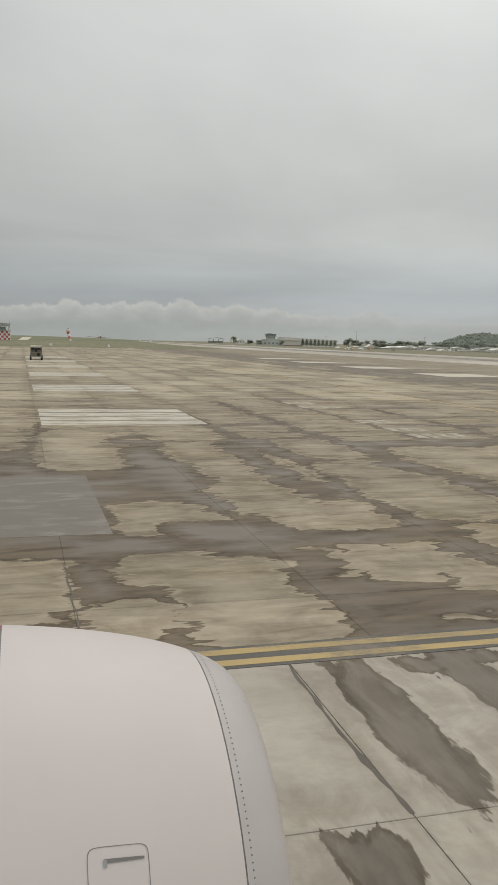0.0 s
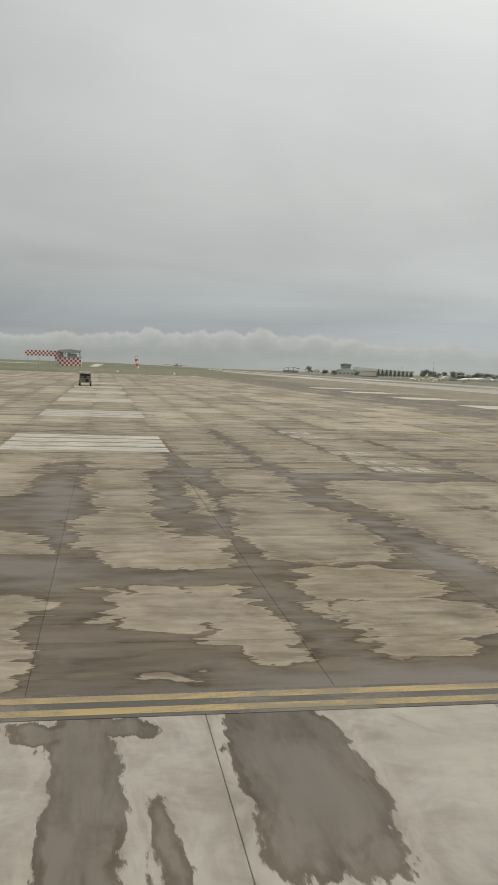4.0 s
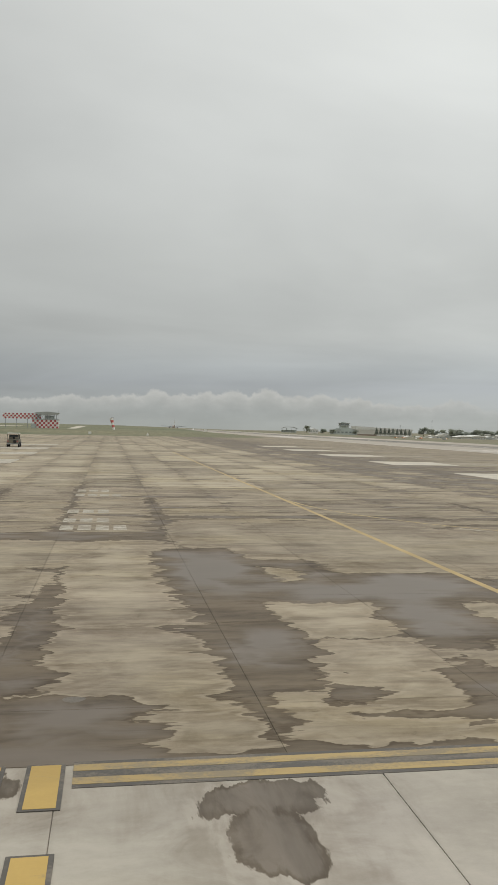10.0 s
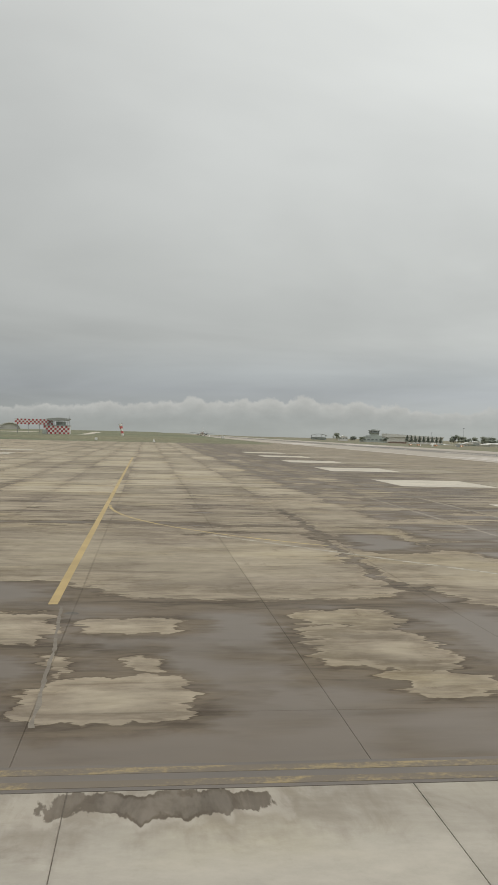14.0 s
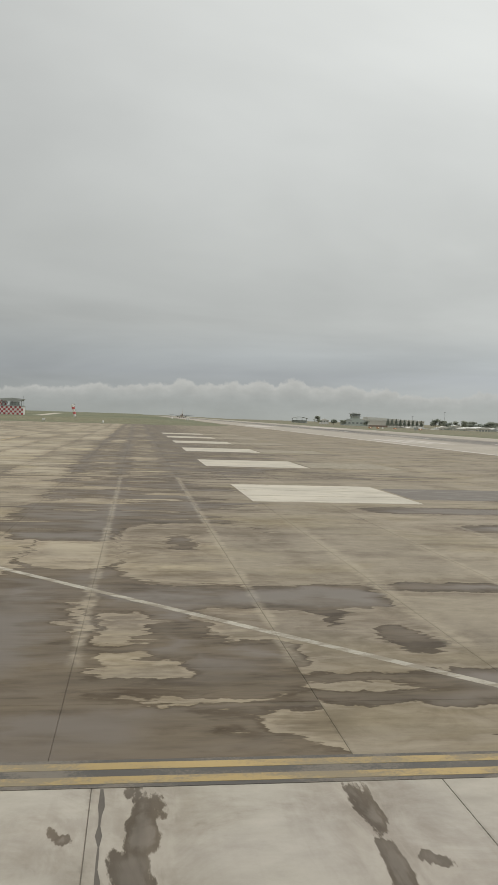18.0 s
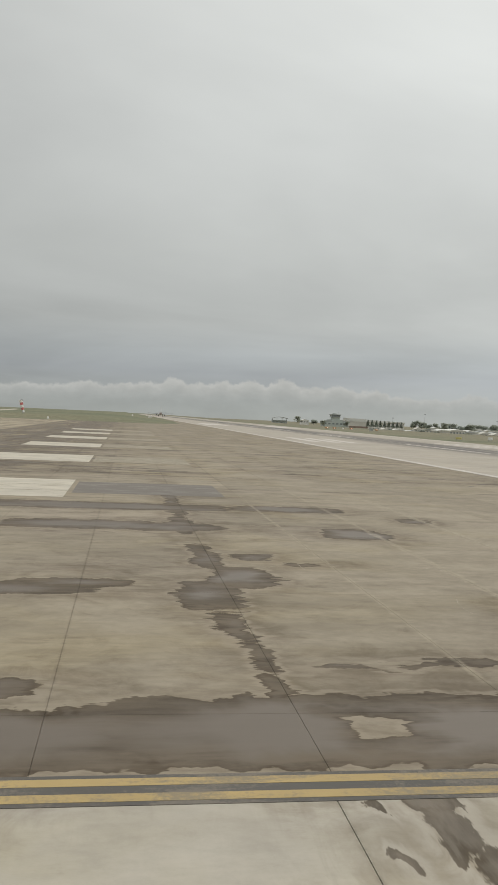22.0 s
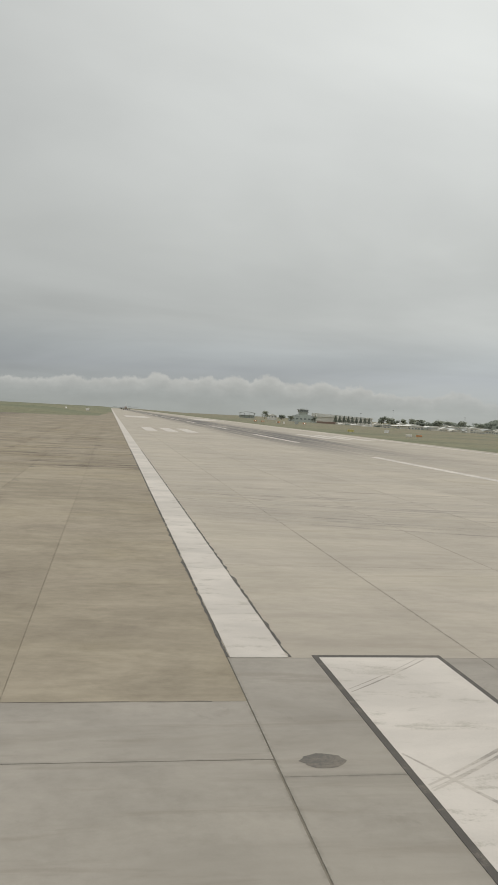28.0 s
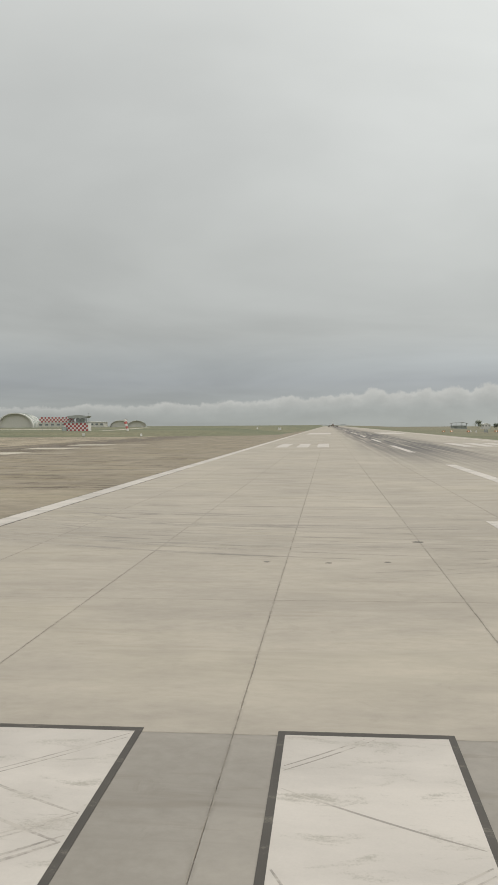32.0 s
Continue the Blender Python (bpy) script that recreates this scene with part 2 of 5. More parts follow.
    col = blend(t, seam, col, rgb(dark[0] * 0.5, dark[1] * 0.5, dark[2] * 0.5))
    rough, film = 0.88, None
    if bias is not None:
        f = mth(t, "ADD", bias(t, px, py), mth(t, "MULTIPLY", mth(t, "SUBTRACT", noise_fac(t, vec(t, "MULTIPLY", p, (0.40, 1.0, 0.0)), 0.32, 3.0), 0.5), 2.0))
        if joint:
            j = mth(t, "MAXIMUM", mth(t, "SUBTRACT", 0.55, ex), mth(t, "MULTIPLY", mth(t, "SUBTRACT", 0.6, ey), cross))
            f = mth(t, "ADD", f, mth(t, "MULTIPLY", mth(t, "MAXIMUM", j, -0.35), joint))
        # the broomed grooves lead the water sideways, so that the edges run out into fingers
        thin = noise_fac(t, vec(t, "MULTIPLY", p, (0.20, 1.0, 0.0)), 0.95, 5.0, 0.6, 0.5)
        f = mth(t, "ADD", f, mth(t, "MULTIPLY", mth(t, "SUBTRACT", thin, 0.5), span(t, py, 16.0, 40.0, 0.7, 3.6)))
        f = mth(t, "MULTIPLY_ADD", mth(t, "SUBTRACT", noise_fac(t, vec(t, "MULTIPLY", p, (0.14, 1.0, 0.0)), 2.6, 3.0, 0.6), 0.5), span(t, py, 14.0, 40.0, 0.2, 1.6), f)
        along, across = (0.35, 2.4) if grooves == "x" else (2.4, 0.35)
        comb = mth(t, "SUBTRACT", noise_fac(t, vec(t, "MULTIPLY", p, (along, across, 0.0)), 1.0, 4.0, 0.62), 0.5)
        comb2 = mth(t, "SUBTRACT", noise_fac(t, vec(t, "MULTIPLY", p, (along * 1.6, across * 2.6, 0.0)), 1.0, 3.0, 0.6), 0.5)
        swell = mth(t, "SUBTRACT", noise_fac(t, vec(t, "MULTIPLY", p, (0.9, 0.9, 0.0)), 1.0, 3.0, 0.55), 0.5)
        shove = mth(t, "MULTIPLY", mth(t, "ADD", comb, mth(t, "MULTIPLY_ADD", comb2, 0.3, swell)), finger)
        lean = mth(t, "MULTIPLY", mth(t, "SUBTRACT", noise_fac(t, vec(t, "MULTIPLY", p, (1.1, 0.8, 0.0)), 1.4, 3.0, 0.55), 0.5), sway)
        pw = vec(t, "ADD", p, join3(t, shove, lean, 0.0) if grooves == "x" else join3(t, lean, shove, 0.0))
        if broad:
            f = mth(t, "MAXIMUM", f, blob_field(t, pw, broad))
        if dry:
            f = mth(t, "MINIMUM", f, mth(t, "MULTIPLY", blob_field(t, pw, dry), -1.0))
        if wet:
            f = mth(t, "MAXIMUM", f, blob_field(t, pw, wet))
        depth = f
        ragged = noise_fac(t, vec(t, "MULTIPLY", p, (0.5, 1.7, 0.0) if grooves == "x" else (1.7, 0.5, 0.0)), 1.6, 5.0, 0.62, 0.6)
        f = mth(t, "ADD", f, mth(t, "MULTIPLY", mth(t, "SUBTRACT", ragged, 0.5), edge))
        nib = noise_fac(t, vec(t, "MULTIPLY", p, (1.2, 4.5, 0.0) if grooves == "x" else (4.5, 1.2, 0.0)), 1.6, 4.0, 0.65)
        f = mth(t, "MULTIPLY_ADD", mth(t, "SUBTRACT", nib, 0.5), 0.22, f)
        damp = span(t, f, -0.018, 0.012)
        rim = mth(t, "MULTIPLY", span(t, f, -0.22, -0.05), span(t, ragged, 0.38, 0.56))
        moist = mth(t, "MULTIPLY", span(t, mth(t, "MULTIPLY_ADD", mth(t, "SUBTRACT", c2, 0.5), 2.4, mth(t, "MULTIPLY_ADD", comb, 0.9, f)), -0.8, 0.15), 0.66)
        col = blend(t, moist, col, blend(t, 1.0, col, rgb(0.64, 0.60, 0.56), "MULTIPLY"))
        col = blend(t, mth(t, "MULTIPLY", rim, 0.42), col, rgb(light[0] * 1.08, light[1] * 1.08, light[2] * 1.10))
        bleached = blend(t, span(t, tone, -0.7, 0.7), rgb(light[0] * 0.80, light[1] * 0.80, light[2] * 0.80), rgb(light[0] * 1.04, light[1] * 1.04, light[2] * 1.04))
        col = blend(t, mth(t, "MULTIPLY", span(t, depth, -1.1, -0.35, 0.62, 0.0), span(t, c2, 0.40, 0.62, 1.0, 0.45)), col, bleached)
        pool = mth(t, "SUBTRACT", noise_fac(t, vec(t, "MULTIPLY", p, (0.55, 0.8, 0.0)), 1.0, 1.5, 0.4), 0.5)
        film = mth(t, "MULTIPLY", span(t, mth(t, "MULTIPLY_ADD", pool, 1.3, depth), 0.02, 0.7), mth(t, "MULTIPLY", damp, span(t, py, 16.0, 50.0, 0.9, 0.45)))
        soaked = blend(t, 1.0, col, rgb(0.450, 0.425, 0.405), "MULTIPLY")
        scuff = span(t, s2, 0.34, 0.66, 0.80, 1.20)
        soaked = blend(t, 1.0, soaked, join3(t, scuff, scuff, scuff), "MULTIPLY")
        soaked = blend(t, film, soaked, rgb(0.148, 0.122, 0.095))
        put(t, b.inputs["Specular IOR Level"], mth(t, "MULTIPLY_ADD", film, 0.07, 0.2))
        b.inputs["Specular Tint"].default_value = rgb(*tint)
        col = blend(t, damp, col, soaked)
        # dark silt left along the edge of the water
        tide = mth(t, "MULTIPLY", mth(t, "MULTIPLY", damp, span(t, f, 0.03, 0.11, 1.0, 0.0)), span(t, swell, -0.12, 0.10, 0.25, 0.9))
        col = blend(t, tide, col, blend(t, 1.0, col, rgb(0.66, 0.62, 0.56), "MULTIPLY"))
        # pale dust of the sealing that was brushed along some joints: x, from y, to y, half width
        for x, y0, y1, w in seals:
            d = mth(t, "MULTIPLY_ADD", mth(t, "ADD", comb, mth(t, "MULTIPLY", swell, 0.6)), w * 2.6, mth(t, "ABSOLUTE", mth(t, "SUBTRACT", px, x)))
            k = mth(t, "MULTIPLY", span(t, d, w * 0.2, w * 1.3, 0.72, 0.0), mth(t, "MULTIPLY", span(t, py, y0, y0 + 0.8), span(t, py, y1 * 0.75, y1, 1.0, 0.0)))
            k = mth(t, "MULTIPLY", k, span(t, fine, 0.30, 0.62, 0.35, 1.0))
            col = blend(t, mth(t, "MULTIPLY", k, span(t, c2, 0.36, 0.60, 0.30, 1.0)), col, rgb(0.395, 0.345, 0.26))
        rough = mth(t, "MULTIPLY_ADD", film, -0.34, mth(t, "MULTIPLY_ADD", damp, -0.20, 0.90))
    put(t, b.inputs["Base Color"], col)
    put(t, b.inputs["Roughness"], rough)
    relief = mth(t, "ADD", mth(t, "MULTIPLY", grit, 0.35), mth(t, "ADD", fine, mid))
    power = 0.25 if film is None else mth(t, "MULTIPLY_ADD", film, -0.26, 0.25, clamp=True)
    bump(t, b, relief, power, 0.006)
    return m


def paint(name, col, under, wear=0.5, rough=0.65, scale=1.0):
    """Road paint, scuffed through to the concrete in places."""
    m, t, b = surface(name)
    p = t.nodes.new("ShaderNodeNewGeometry").outputs["Position"]
    n = noise_fac(t, vec(t, "MULTIPLY", p, (0.5, 1.3, 0.0)), 1.3 * scale, 6.0, 0.68, 0.5)
    n2 = noise_fac(t, p, 22.0 * scale, 4.0, 0.7)
    k = mth(t, "ADD", n, mth(t, "MULTIPLY", mth(t, "SUBTRACT", n2, 0.5), 0.35))
    w = span(t, k, 0.78 - wear * 0.5, 0.96 - wear * 0.5, 0.0, 0.9)
    n3 = noise_fac(t, vec(t, "MULTIPLY", p, (0.6, 1.0, 0.0)), 0.5, 5.0, 0.6, 0.4)
    d = mth(t, "ADD", span(t, n3, 0.3, 0.7, 0.82, 1.06), mth(t, "MULTIPLY", mth(t, "SUBTRACT", n2, 0.5), 0.14))
    c = blend(t, 1.0, rgb(*col), join3(t, d, d, d), "MULTIPLY")
    put(t, b.inputs["Base Color"], blend(t, w, c, rgb(*under)))
    put(t, b.inputs["Roughness"], mth(t, "MULTIPLY_ADD", w, 0.2, rough))
    bump(t, b, n2, 0.2, 0.003)
    return m


# places where water stands and islands that have dried: x, y, half width, half depth in metres
DRY_COURSE_A = [
    (-0.9, 30.7, 0.94, 3.33), (-0.1, 12.3, 0.69, 1.73), (1.3, 10.6, 0.64, 0.77), (1.7, 28, 1.23, 4.88), (2.4, 13, 0.95, 1.07), (2.7, 16.5, 1.06, 2),
    (2.9, 16.1, 1.16, 1.2), (3.1, 11.4, 1.13, 2.05), (4.8, 12.9, 0.52, 1.04), (5.4, 19.4, 1.05, 1.42), (5.8, 18.2, 1.38, 2.87), (5.9, 9.8, 0.25, 0.15),
    (5.9, 12.7, 0.52, 1.24), (6, 26.7, 1.47, 2.55), (6.2, 16.6, 1.32, 1.82), (6.4, 18.2, 0.7, 2.76), (6.4, 12.8, 1.24, 0.75), (6.4, 23.1, 1.62, 2.76),
    (6.9, 13.8, 0.69, 0.26), (7, 11.3, 0.54, 0.47),
]
DRY_COURSE_B = [
    (7.3, 10.8, 0.49, 0.62), (7.4, 12.7, 1.14, 1.09), (9.1, 16.7, 1.25, 1.14), (9.4, 10.8, 0.71, 0.61), (9.4, 20.9, 1.16, 2.67), (9.6, 14, 1.35, 1.18),
    (9.6, 18.9, 1.5, 3.52), (9.8, 12.1, 1.29, 0.81), (9.8, 27.1, 1.17, 2.68), (9.8, 11.8, 0.8, 0.84), (12.9, 10.5, 0.78, 0.94), (13.4, 23.8, 1.41, 3.29),
    (13.4, 16.5, 1.37, 1.19), (13.5, 21.7, 1.24, 4.78), (13.5, 18.2, 1.34, 2.25), (13.6, 14.8, 1.18, 1.2), (13.6, 11.9, 1.15, 1.67), (13.7, 13.1, 1.2, 1.76),
    (13.7, 24.3, 1.48, 2.34), (13.9, 13.9, 0.89, 2.96), (13.9, 19.4, 1.56, 2.34),
]
DRY_COURSE_C = [
    (14.3, 24.5, 1.67, 2.57), (16.8, 13.9, 1.16, 1.58), (16.9, 13.7, 1.31, 1.7), (16.9, 18.2, 1.32, 2.68), (16.9, 11.8, 1.39, 0.84), (17.1, 22.7, 0.79, 3.74),
    (17.1, 17.1, 1.58, 1.65), (17.1, 20.3, 1.58, 1.94), (17.2, 24, 1.54, 3.12), (17.8, 11.9, 0.48, 0.91), (17.9, 10.2, 0.71, 0.74), (19.5, 11.3, 0.56, 0.55),
]
DRY_COURSE_D = [
    (20, 10, 1.18, 0.47), (20.2, 28.5, 1.6, 3.26), (20.3, 15.6, 1.41, 1.2), (20.3, 17.3, 1.01, 0.94), (20.4, 11.6, 1.3, 0.84), (20.4, 20.9, 0.9, 1.06),
    (20.4, 28.7, 1.51, 3.99), (20.4, 11.4, 1.09, 0.81), (20.5, 13.2, 0.67, 0.75), (20.7, 16.5, 1.42, 1.43), (20.8, 16.1, 1.52, 1.73), (20.8, 27.1, 1.37, 3.33),
    (21.1, 13, 0.99, 0.77), (21.4, 13.6, 1.15, 0.7), (21.6, 9.7, 0.51, 0.36), (23, 9.6, 0.78, 0.35), (23.3, 13.3, 0.83, 0.9), (23.6, 26.4, 1.46, 5.15),
    (24.3, 11.6, 0.66, 0.82), (24.3, 11.6, 0.83, 0.82), (24.5, 27.8, 3.71, 4.35), (24.7, 15.8, 1.07, 1.28), (25.6, 25.9, 3.42, 5.97),
]
DRY_COURSE_E = [
    (26.1, 13.4, 0.13, 0.58), (26.7, 11.5, 0.67, 0.82), (27, 11.7, 1.13, 1), (27.2, 16, 1.03, 0.63), (27.3, 13.4, 0.28, 0.5), (29, 22, 1.73, 3.15),
    (29.9, 24.2, 4.07, 5.7), (30.9, 14.6, 0.64, 1.54), (31, 16.7, 0.68, 0.65), (31.2, 24.8, 2.32, 6.04), (31.8, 14.2, 0.94, 1.32), (31.9, 12.2, 0.66, 0.71),
    (32, 16.4, 0.56, 1.12),
]
DRY_COURSE_F = [
    (36.1, 21.6, 1.65, 4.12), (36.1, 11.2, 0.87, 0.69), (36.4, 10, 0.99, 0.64), (38.55, 10, 0.6, 0.62), (39.25, 9.75, 0.46, 0.52), (39.45, 12.44, 0.36, 0.12), (36.4, 14.4, 1.18, 1.31), (36.4, 12.5, 1.25, 0.71), (37, 22.3, 1.73, 4.14),
    (39.7, 12.6, 0.31, 0.19), (40, 23.5, 1.2, 3.11), (40.2, 14.4, 0.32, 0.35), (40.4, 15.6, 0.33, 1.3), (41.3, 12.8, 0.32, 0.58), (41.4, 15, 0.45, 1.05),
    (41.5, 15.1, 0.58, 0.8), (41.8, 12.8, 0.64, 0.62),
]
DRY_COURSE_G = [
    (42.1, 12.5, 0.4, 0.2), (42.6, 11.2, 1.07, 0.11), (43.4, 15.2, 0.73, 1.24), (43.4, 23.7, 2.2, 5.19), (44.1, 15.4, 0.95, 0.75), (44.2, 10.5, 0.88, 0.3),
    (44.3, 14, 1.21, 0.94), (44.3, 22, 2.23, 3.38), (44.6, 11.7, 0.69, 0.2), (44.7, 10.1, 1.29, 0.58), (44.7, 11.7, 0.75, 0.19), (44.9, 12.5, 0.76, 0.19),
    (45, 12.5, 0.66, 0.21), (45.1, 13.9, 0.66, 0.85), (46.9, 23.3, 1.42, 4.36), (47, 10.5, 0.46, 0.41), (47.2, 15.4, 1.14, 2.41), (47.7, 15.6, 1.37, 2.55),
    (49, 10.2, 0.91, 0.45), (50.3, 15.3, 1.72, 2.7),
]
DRY_COURSE_H = [
    (53.7, 10.2, 0.38, 0.33), (54.5, 10.4, 0.29, 0.35), (60, 10.6, 0.38, 0.4),
]
WET_COURSE_A = [
    (1.7, 14.6, 1.07, 0.71), (3.7, 15.2, 1.04, 1.24), (4.4, 11.4, 0.4, 1.6), (4.6, 14.3, 0.42, 2.5), (6.3, 14.5, 2.26, 0.59), (6.9, 23.6, 0.51, 5.71),
]
WET_COURSE_B = [
    (7.8, 14.4, 0.35, 2.93), (7.9, 12.8, 0.31, 2.63), (11.7, 15.7, 0.59, 4.34), (11.8, 13.3, 0.72, 1.78),
]
WET_COURSE_C = [
    (15, 13.7, 0.35, 1.75), (15.4, 16.2, 0.38, 3.61), (15.5, 12.3, 0.49, 0.55), (16.2, 10.7, 1.12, 0.95), (16.4, 10, 0.79, 0.46), (18.7, 18.6, 0.48, 3.23),
    (19, 20.8, 0.89, 3.06), (19.2, 13.4, 0.65, 1.91), (19.3, 20.2, 0.66, 5.02), (19.3, 22.1, 1.42, 3.2), (19.4, 14.1, 0.77, 1.7),
]
WET_COURSE_D = [
    (20.1, 11.3, 0.47, 0.42), (22.3, 18.7, 1.17, 1.18), (22.7, 11.7, 0.62, 0.56), (22.8, 15.3, 0.9, 1.79), (23, 11.4, 0.49, 1.01),
    (23, 18.4, 3.45, 1.14), (23.1, 16.3, 0.96, 2.4), (23.7, 19.2, 2.18, 1.63), (25.3, 13.6, 0.38, 1.22),
]
WET_COURSE_E = [
    (29.3, 15.5, 1.01, 2.34), (29.5, 11.6, 0.92, 1.66),
]
WET_COURSE_F = [
    (33.6, 24.7, 0.22, 6.17), (34, 14.8, 1.05, 3.68), (35.5, 28.3, 1.3, 2.53), (37.2, 16.4, 1.24, 1.03), (38.6, 13.7, 0.88, 2.6),
    (39.1, 14.4, 1.38, 2.9), (39.5, 25.7, 1.45, 1.03),
]
WET_COURSE_G = [
    (42.3, 14.1, 0.62, 1.27), (42.3, 17.5, 1.5, 0.8), (42.8, 17.8, 1.34, 0.62), (42.9, 24.5, 0.36, 1.32), (43.5, 13.3, 0.65, 0.79), (44.5, 17.4, 1.86, 1.07),
    (45.8, 17.5, 0.78, 1.17), (46, 17.5, 0.82, 1.12), (46.2, 14.2, 0.37, 0.85), (50.2, 18.4, 3.55, 0.51), 
    (51.5, 12.8, 1.3, 0.31),
]
WET_COURSE_H = [
    (52.6, 18.4, 3.78, 0.62), (55.1, 12.1, 0.77, 0.39), (55.6, 28.4, 2.56, 1.09), (55.9, 33.9, 5.12, 1.22), (55.9, 19, 1.28, 0.47),
    (56.4, 28.2, 3.72, 0.98), (58.6, 18, 0.67, 1.3), (58.7, 15.6, 0.15, 0.4), (58.8, 28.8, 0.38, 2.14), (58.9, 15.6, 0.23, 1.01), (58.9, 35.9, 0.3, 4.96),
    (59, 13.7, 0.17, 0.92), (59, 12.1, 0.16, 0.65), (59, 22.6, 0.37, 1.95), (59.6, 19.9, 0.74, 1.24), (60.2, 22.5, 0.39, 0.43),
    (60.2, 13, 0.3, 0.1), (60.2, 22.7, 0.53, 0.35), (60.4, 12.9, 0.35, 0.08), (61.4, 21.6, 0.52, 0.24), (61.8, 13.4, 0.18, 0.14), (61.9, 13.1, 0.72, 0.12),
]
WET_COURSE_H_2 = [
    (62.4, 13.3, 0.76, 0.19), (63.4, 34.2, 2.31, 1.04), (64.2, 12.1, 0.85, 1.19), (64.3, 27, 1.17, 0.78), (64.4, 27.7, 0.93, 0.91),
    (64.9, 27.2, 0.28, 0.77), (64.9, 15.1, 0.26, 0.86), (65, 14.8, 0.27, 1.06), (67.7, 31.3, 0.61, 0.69), (68.2, 14.4, 0.19, 0.31), (70, 12.6, 0.91, 0.8),
    (70, 14.8, 1.05, 0.36), (70.3, 13.2, 0.62, 0.45), (75, 16.2, 0.36, 0.28), (77.6, 18.7, 0.27, 0.35), (77.7, 32, 0.16, 0.54),
]
WET_TAXI = [
    (2.4, 5.1, 0.33, 0.42), (3.52, 7.3, 0.33, 1.75), (4.86, 7.2, 0.34, 1.9), (4.9, 8.5, 0.75, 0.25), (5.6, 4.9, 1.9, 0.62), (5.5, 6.4, 0.12, 0.6),
    (6.85, 7.4, 0.6, 1.6), (10.7, 8.2, 0.3, 0.73), (10.8, 6.9, 0.2, 0.62), (10.8, 5.9, 0.18, 0.47), (14.4, 8.9, 0.11, 0.56), (14.5, 6.4, 0.16, 0.6),
    (14.5, 7.7, 0.13, 0.74), (15.7, 8.9, 0.11, 0.19), (18.2, 8.3, 0.6, 0.37), (18.2, 7.5, 0.43, 0.6), (21.4, 7.2, 0.09, 0.12), (22, 7.5, 0.33, 0.72),
    (22, 8.5, 0.41, 0.37), (22, 6.9, 0.29, 0.61), (24.7, 7.9, 0.22, 0.42), (24.8, 7, 0.25, 0.54), (27.6, 8.4, 1.01, 0.29), (35.7, 8.6, 0.26, 0.26),
]
WET_TAXI_2 = [
    (36.7, 7.5, 0.4, 1.4), (39.35, 7.9, 0.4, 0.9), (41, 7.8, 0.09, 0.1), (41.6, 7.1, 0.17, 0.53), (41.7, 8.1, 0.16, 0.53), (43.8, 8.1, 0.13, 0.55), (43.8, 7.2, 0.1, 0.35),
    (44.1, 7.1, 0.12, 0.09), (47.7, 7.4, 0.17, 0.18), (47.7, 7.8, 0.13, 0.1), (48, 8.1, 0.22, 0.16), (48.5, 7.3, 0.27, 0.44), (48.6, 8.2, 0.35, 0.54),
    (54.3, 8.9, 0.89, 0.3), (59.3, 7.5, 0.1, 0.11), (59.3, 8.6, 0.08, 0.05), (59.9, 8.8, 0.29, 0.36), (59.9, 8.1, 0.18, 0.45), (60, 7.5, 0.17, 0.3),
    (63.8, 8, 0.05, 0.1), (63.8, 8.6, 0.79, 0.18), (68.8, 8.2, 0.11, 0.19), (69.6, 8.6, 0.74, 0.27), (70, 8.1, 0.16, 0.24),
]
SOAKED_JOINTS = [(4.2, 24.0, 0.22, 8.0), (7.7, 27.0, 0.34, 14.0), (11.15, 32.0, 0.36, 17.0), (15.05, 38.0, 0.20, 16.0), (18.7, 32.0, 0.28, 12.0), (33.95, 33.0, 0.20, 8.0), (0.65, 27.0, 0.3, 9.0)]
SEALS = [(40.74, 12.4, 60.0, 0.13), (44.0, 12.5, 190.0, 0.14), (47.0, 13.2, 34.0, 0.24), (49.95, 12.6, 30.0, 0.20), (52.95, 18.0, 34.0, 0.14), (62.1, 12.0, 45.0, 0.07), (65.0, 12.5, 50.0, 0.12), (68.05, 13.0, 50.0, 0.16)]
WET_BROAD = [(24.0, 34.0, 6.5, 0.55), (47.5, 11.7, 4.2, 0.75), (51.0, 12.0, 2.0, 0.5), (55.2, 10.4, 2.2, 0.95), (59.8, 10.6, 3.6, 1.15), (63.2, 11.0, 2.0, 0.4), (27.5, 9.9, 5.0, 0.6), (22.6, 10.0, 1.2, 0.5), (39.5, 10.4, 3.4, 0.9), (35.0, 9.5, 3.0, 0.25)]
DRY_SLABS = [(21.3, 26.4, 1.9, 3.3), (24.8, 25.3, 2.2, 4.5), (28.2, 24.4, 2.5, 5.1), (32.4, 24.6, 2.6, 4.7), (35.6, 26.2, 1.3, 4.0)]
DRY_ALL = DRY_SLABS + DRY_COURSE_A + DRY_COURSE_B + DRY_COURSE_C + DRY_COURSE_D + DRY_COURSE_E + DRY_COURSE_F + DRY_COURSE_G + DRY_COURSE_H
WET_ALL = WET_COURSE_A + WET_COURSE_B + WET_COURSE_C + WET_COURSE_D + WET_COURSE_E + WET_COURSE_F + WET_COURSE_G + WET_COURSE_H + WET_COURSE_H_2
TAN, TAN_D = (0.410, 0.354, 0.262), (0.228, 0.194, 0.146)
BUFF, BUFF_D = (0.357, 0.310, 0.236), (0.216, 0.186, 0.140)
GREY, GREY_D = (0.470, 0.418, 0.345), (0.322, 0.286, 0.235)


def bias_west(t, x, y):
    return mth(t, "ADD", span(t, y, 25.0, 36.0, 0.38, -0.36), mth(t, "MULTIPLY", span(t, x, 37.0, 38.5, 0.0, 0.58), span(t, y, 25.0, 36.0)))


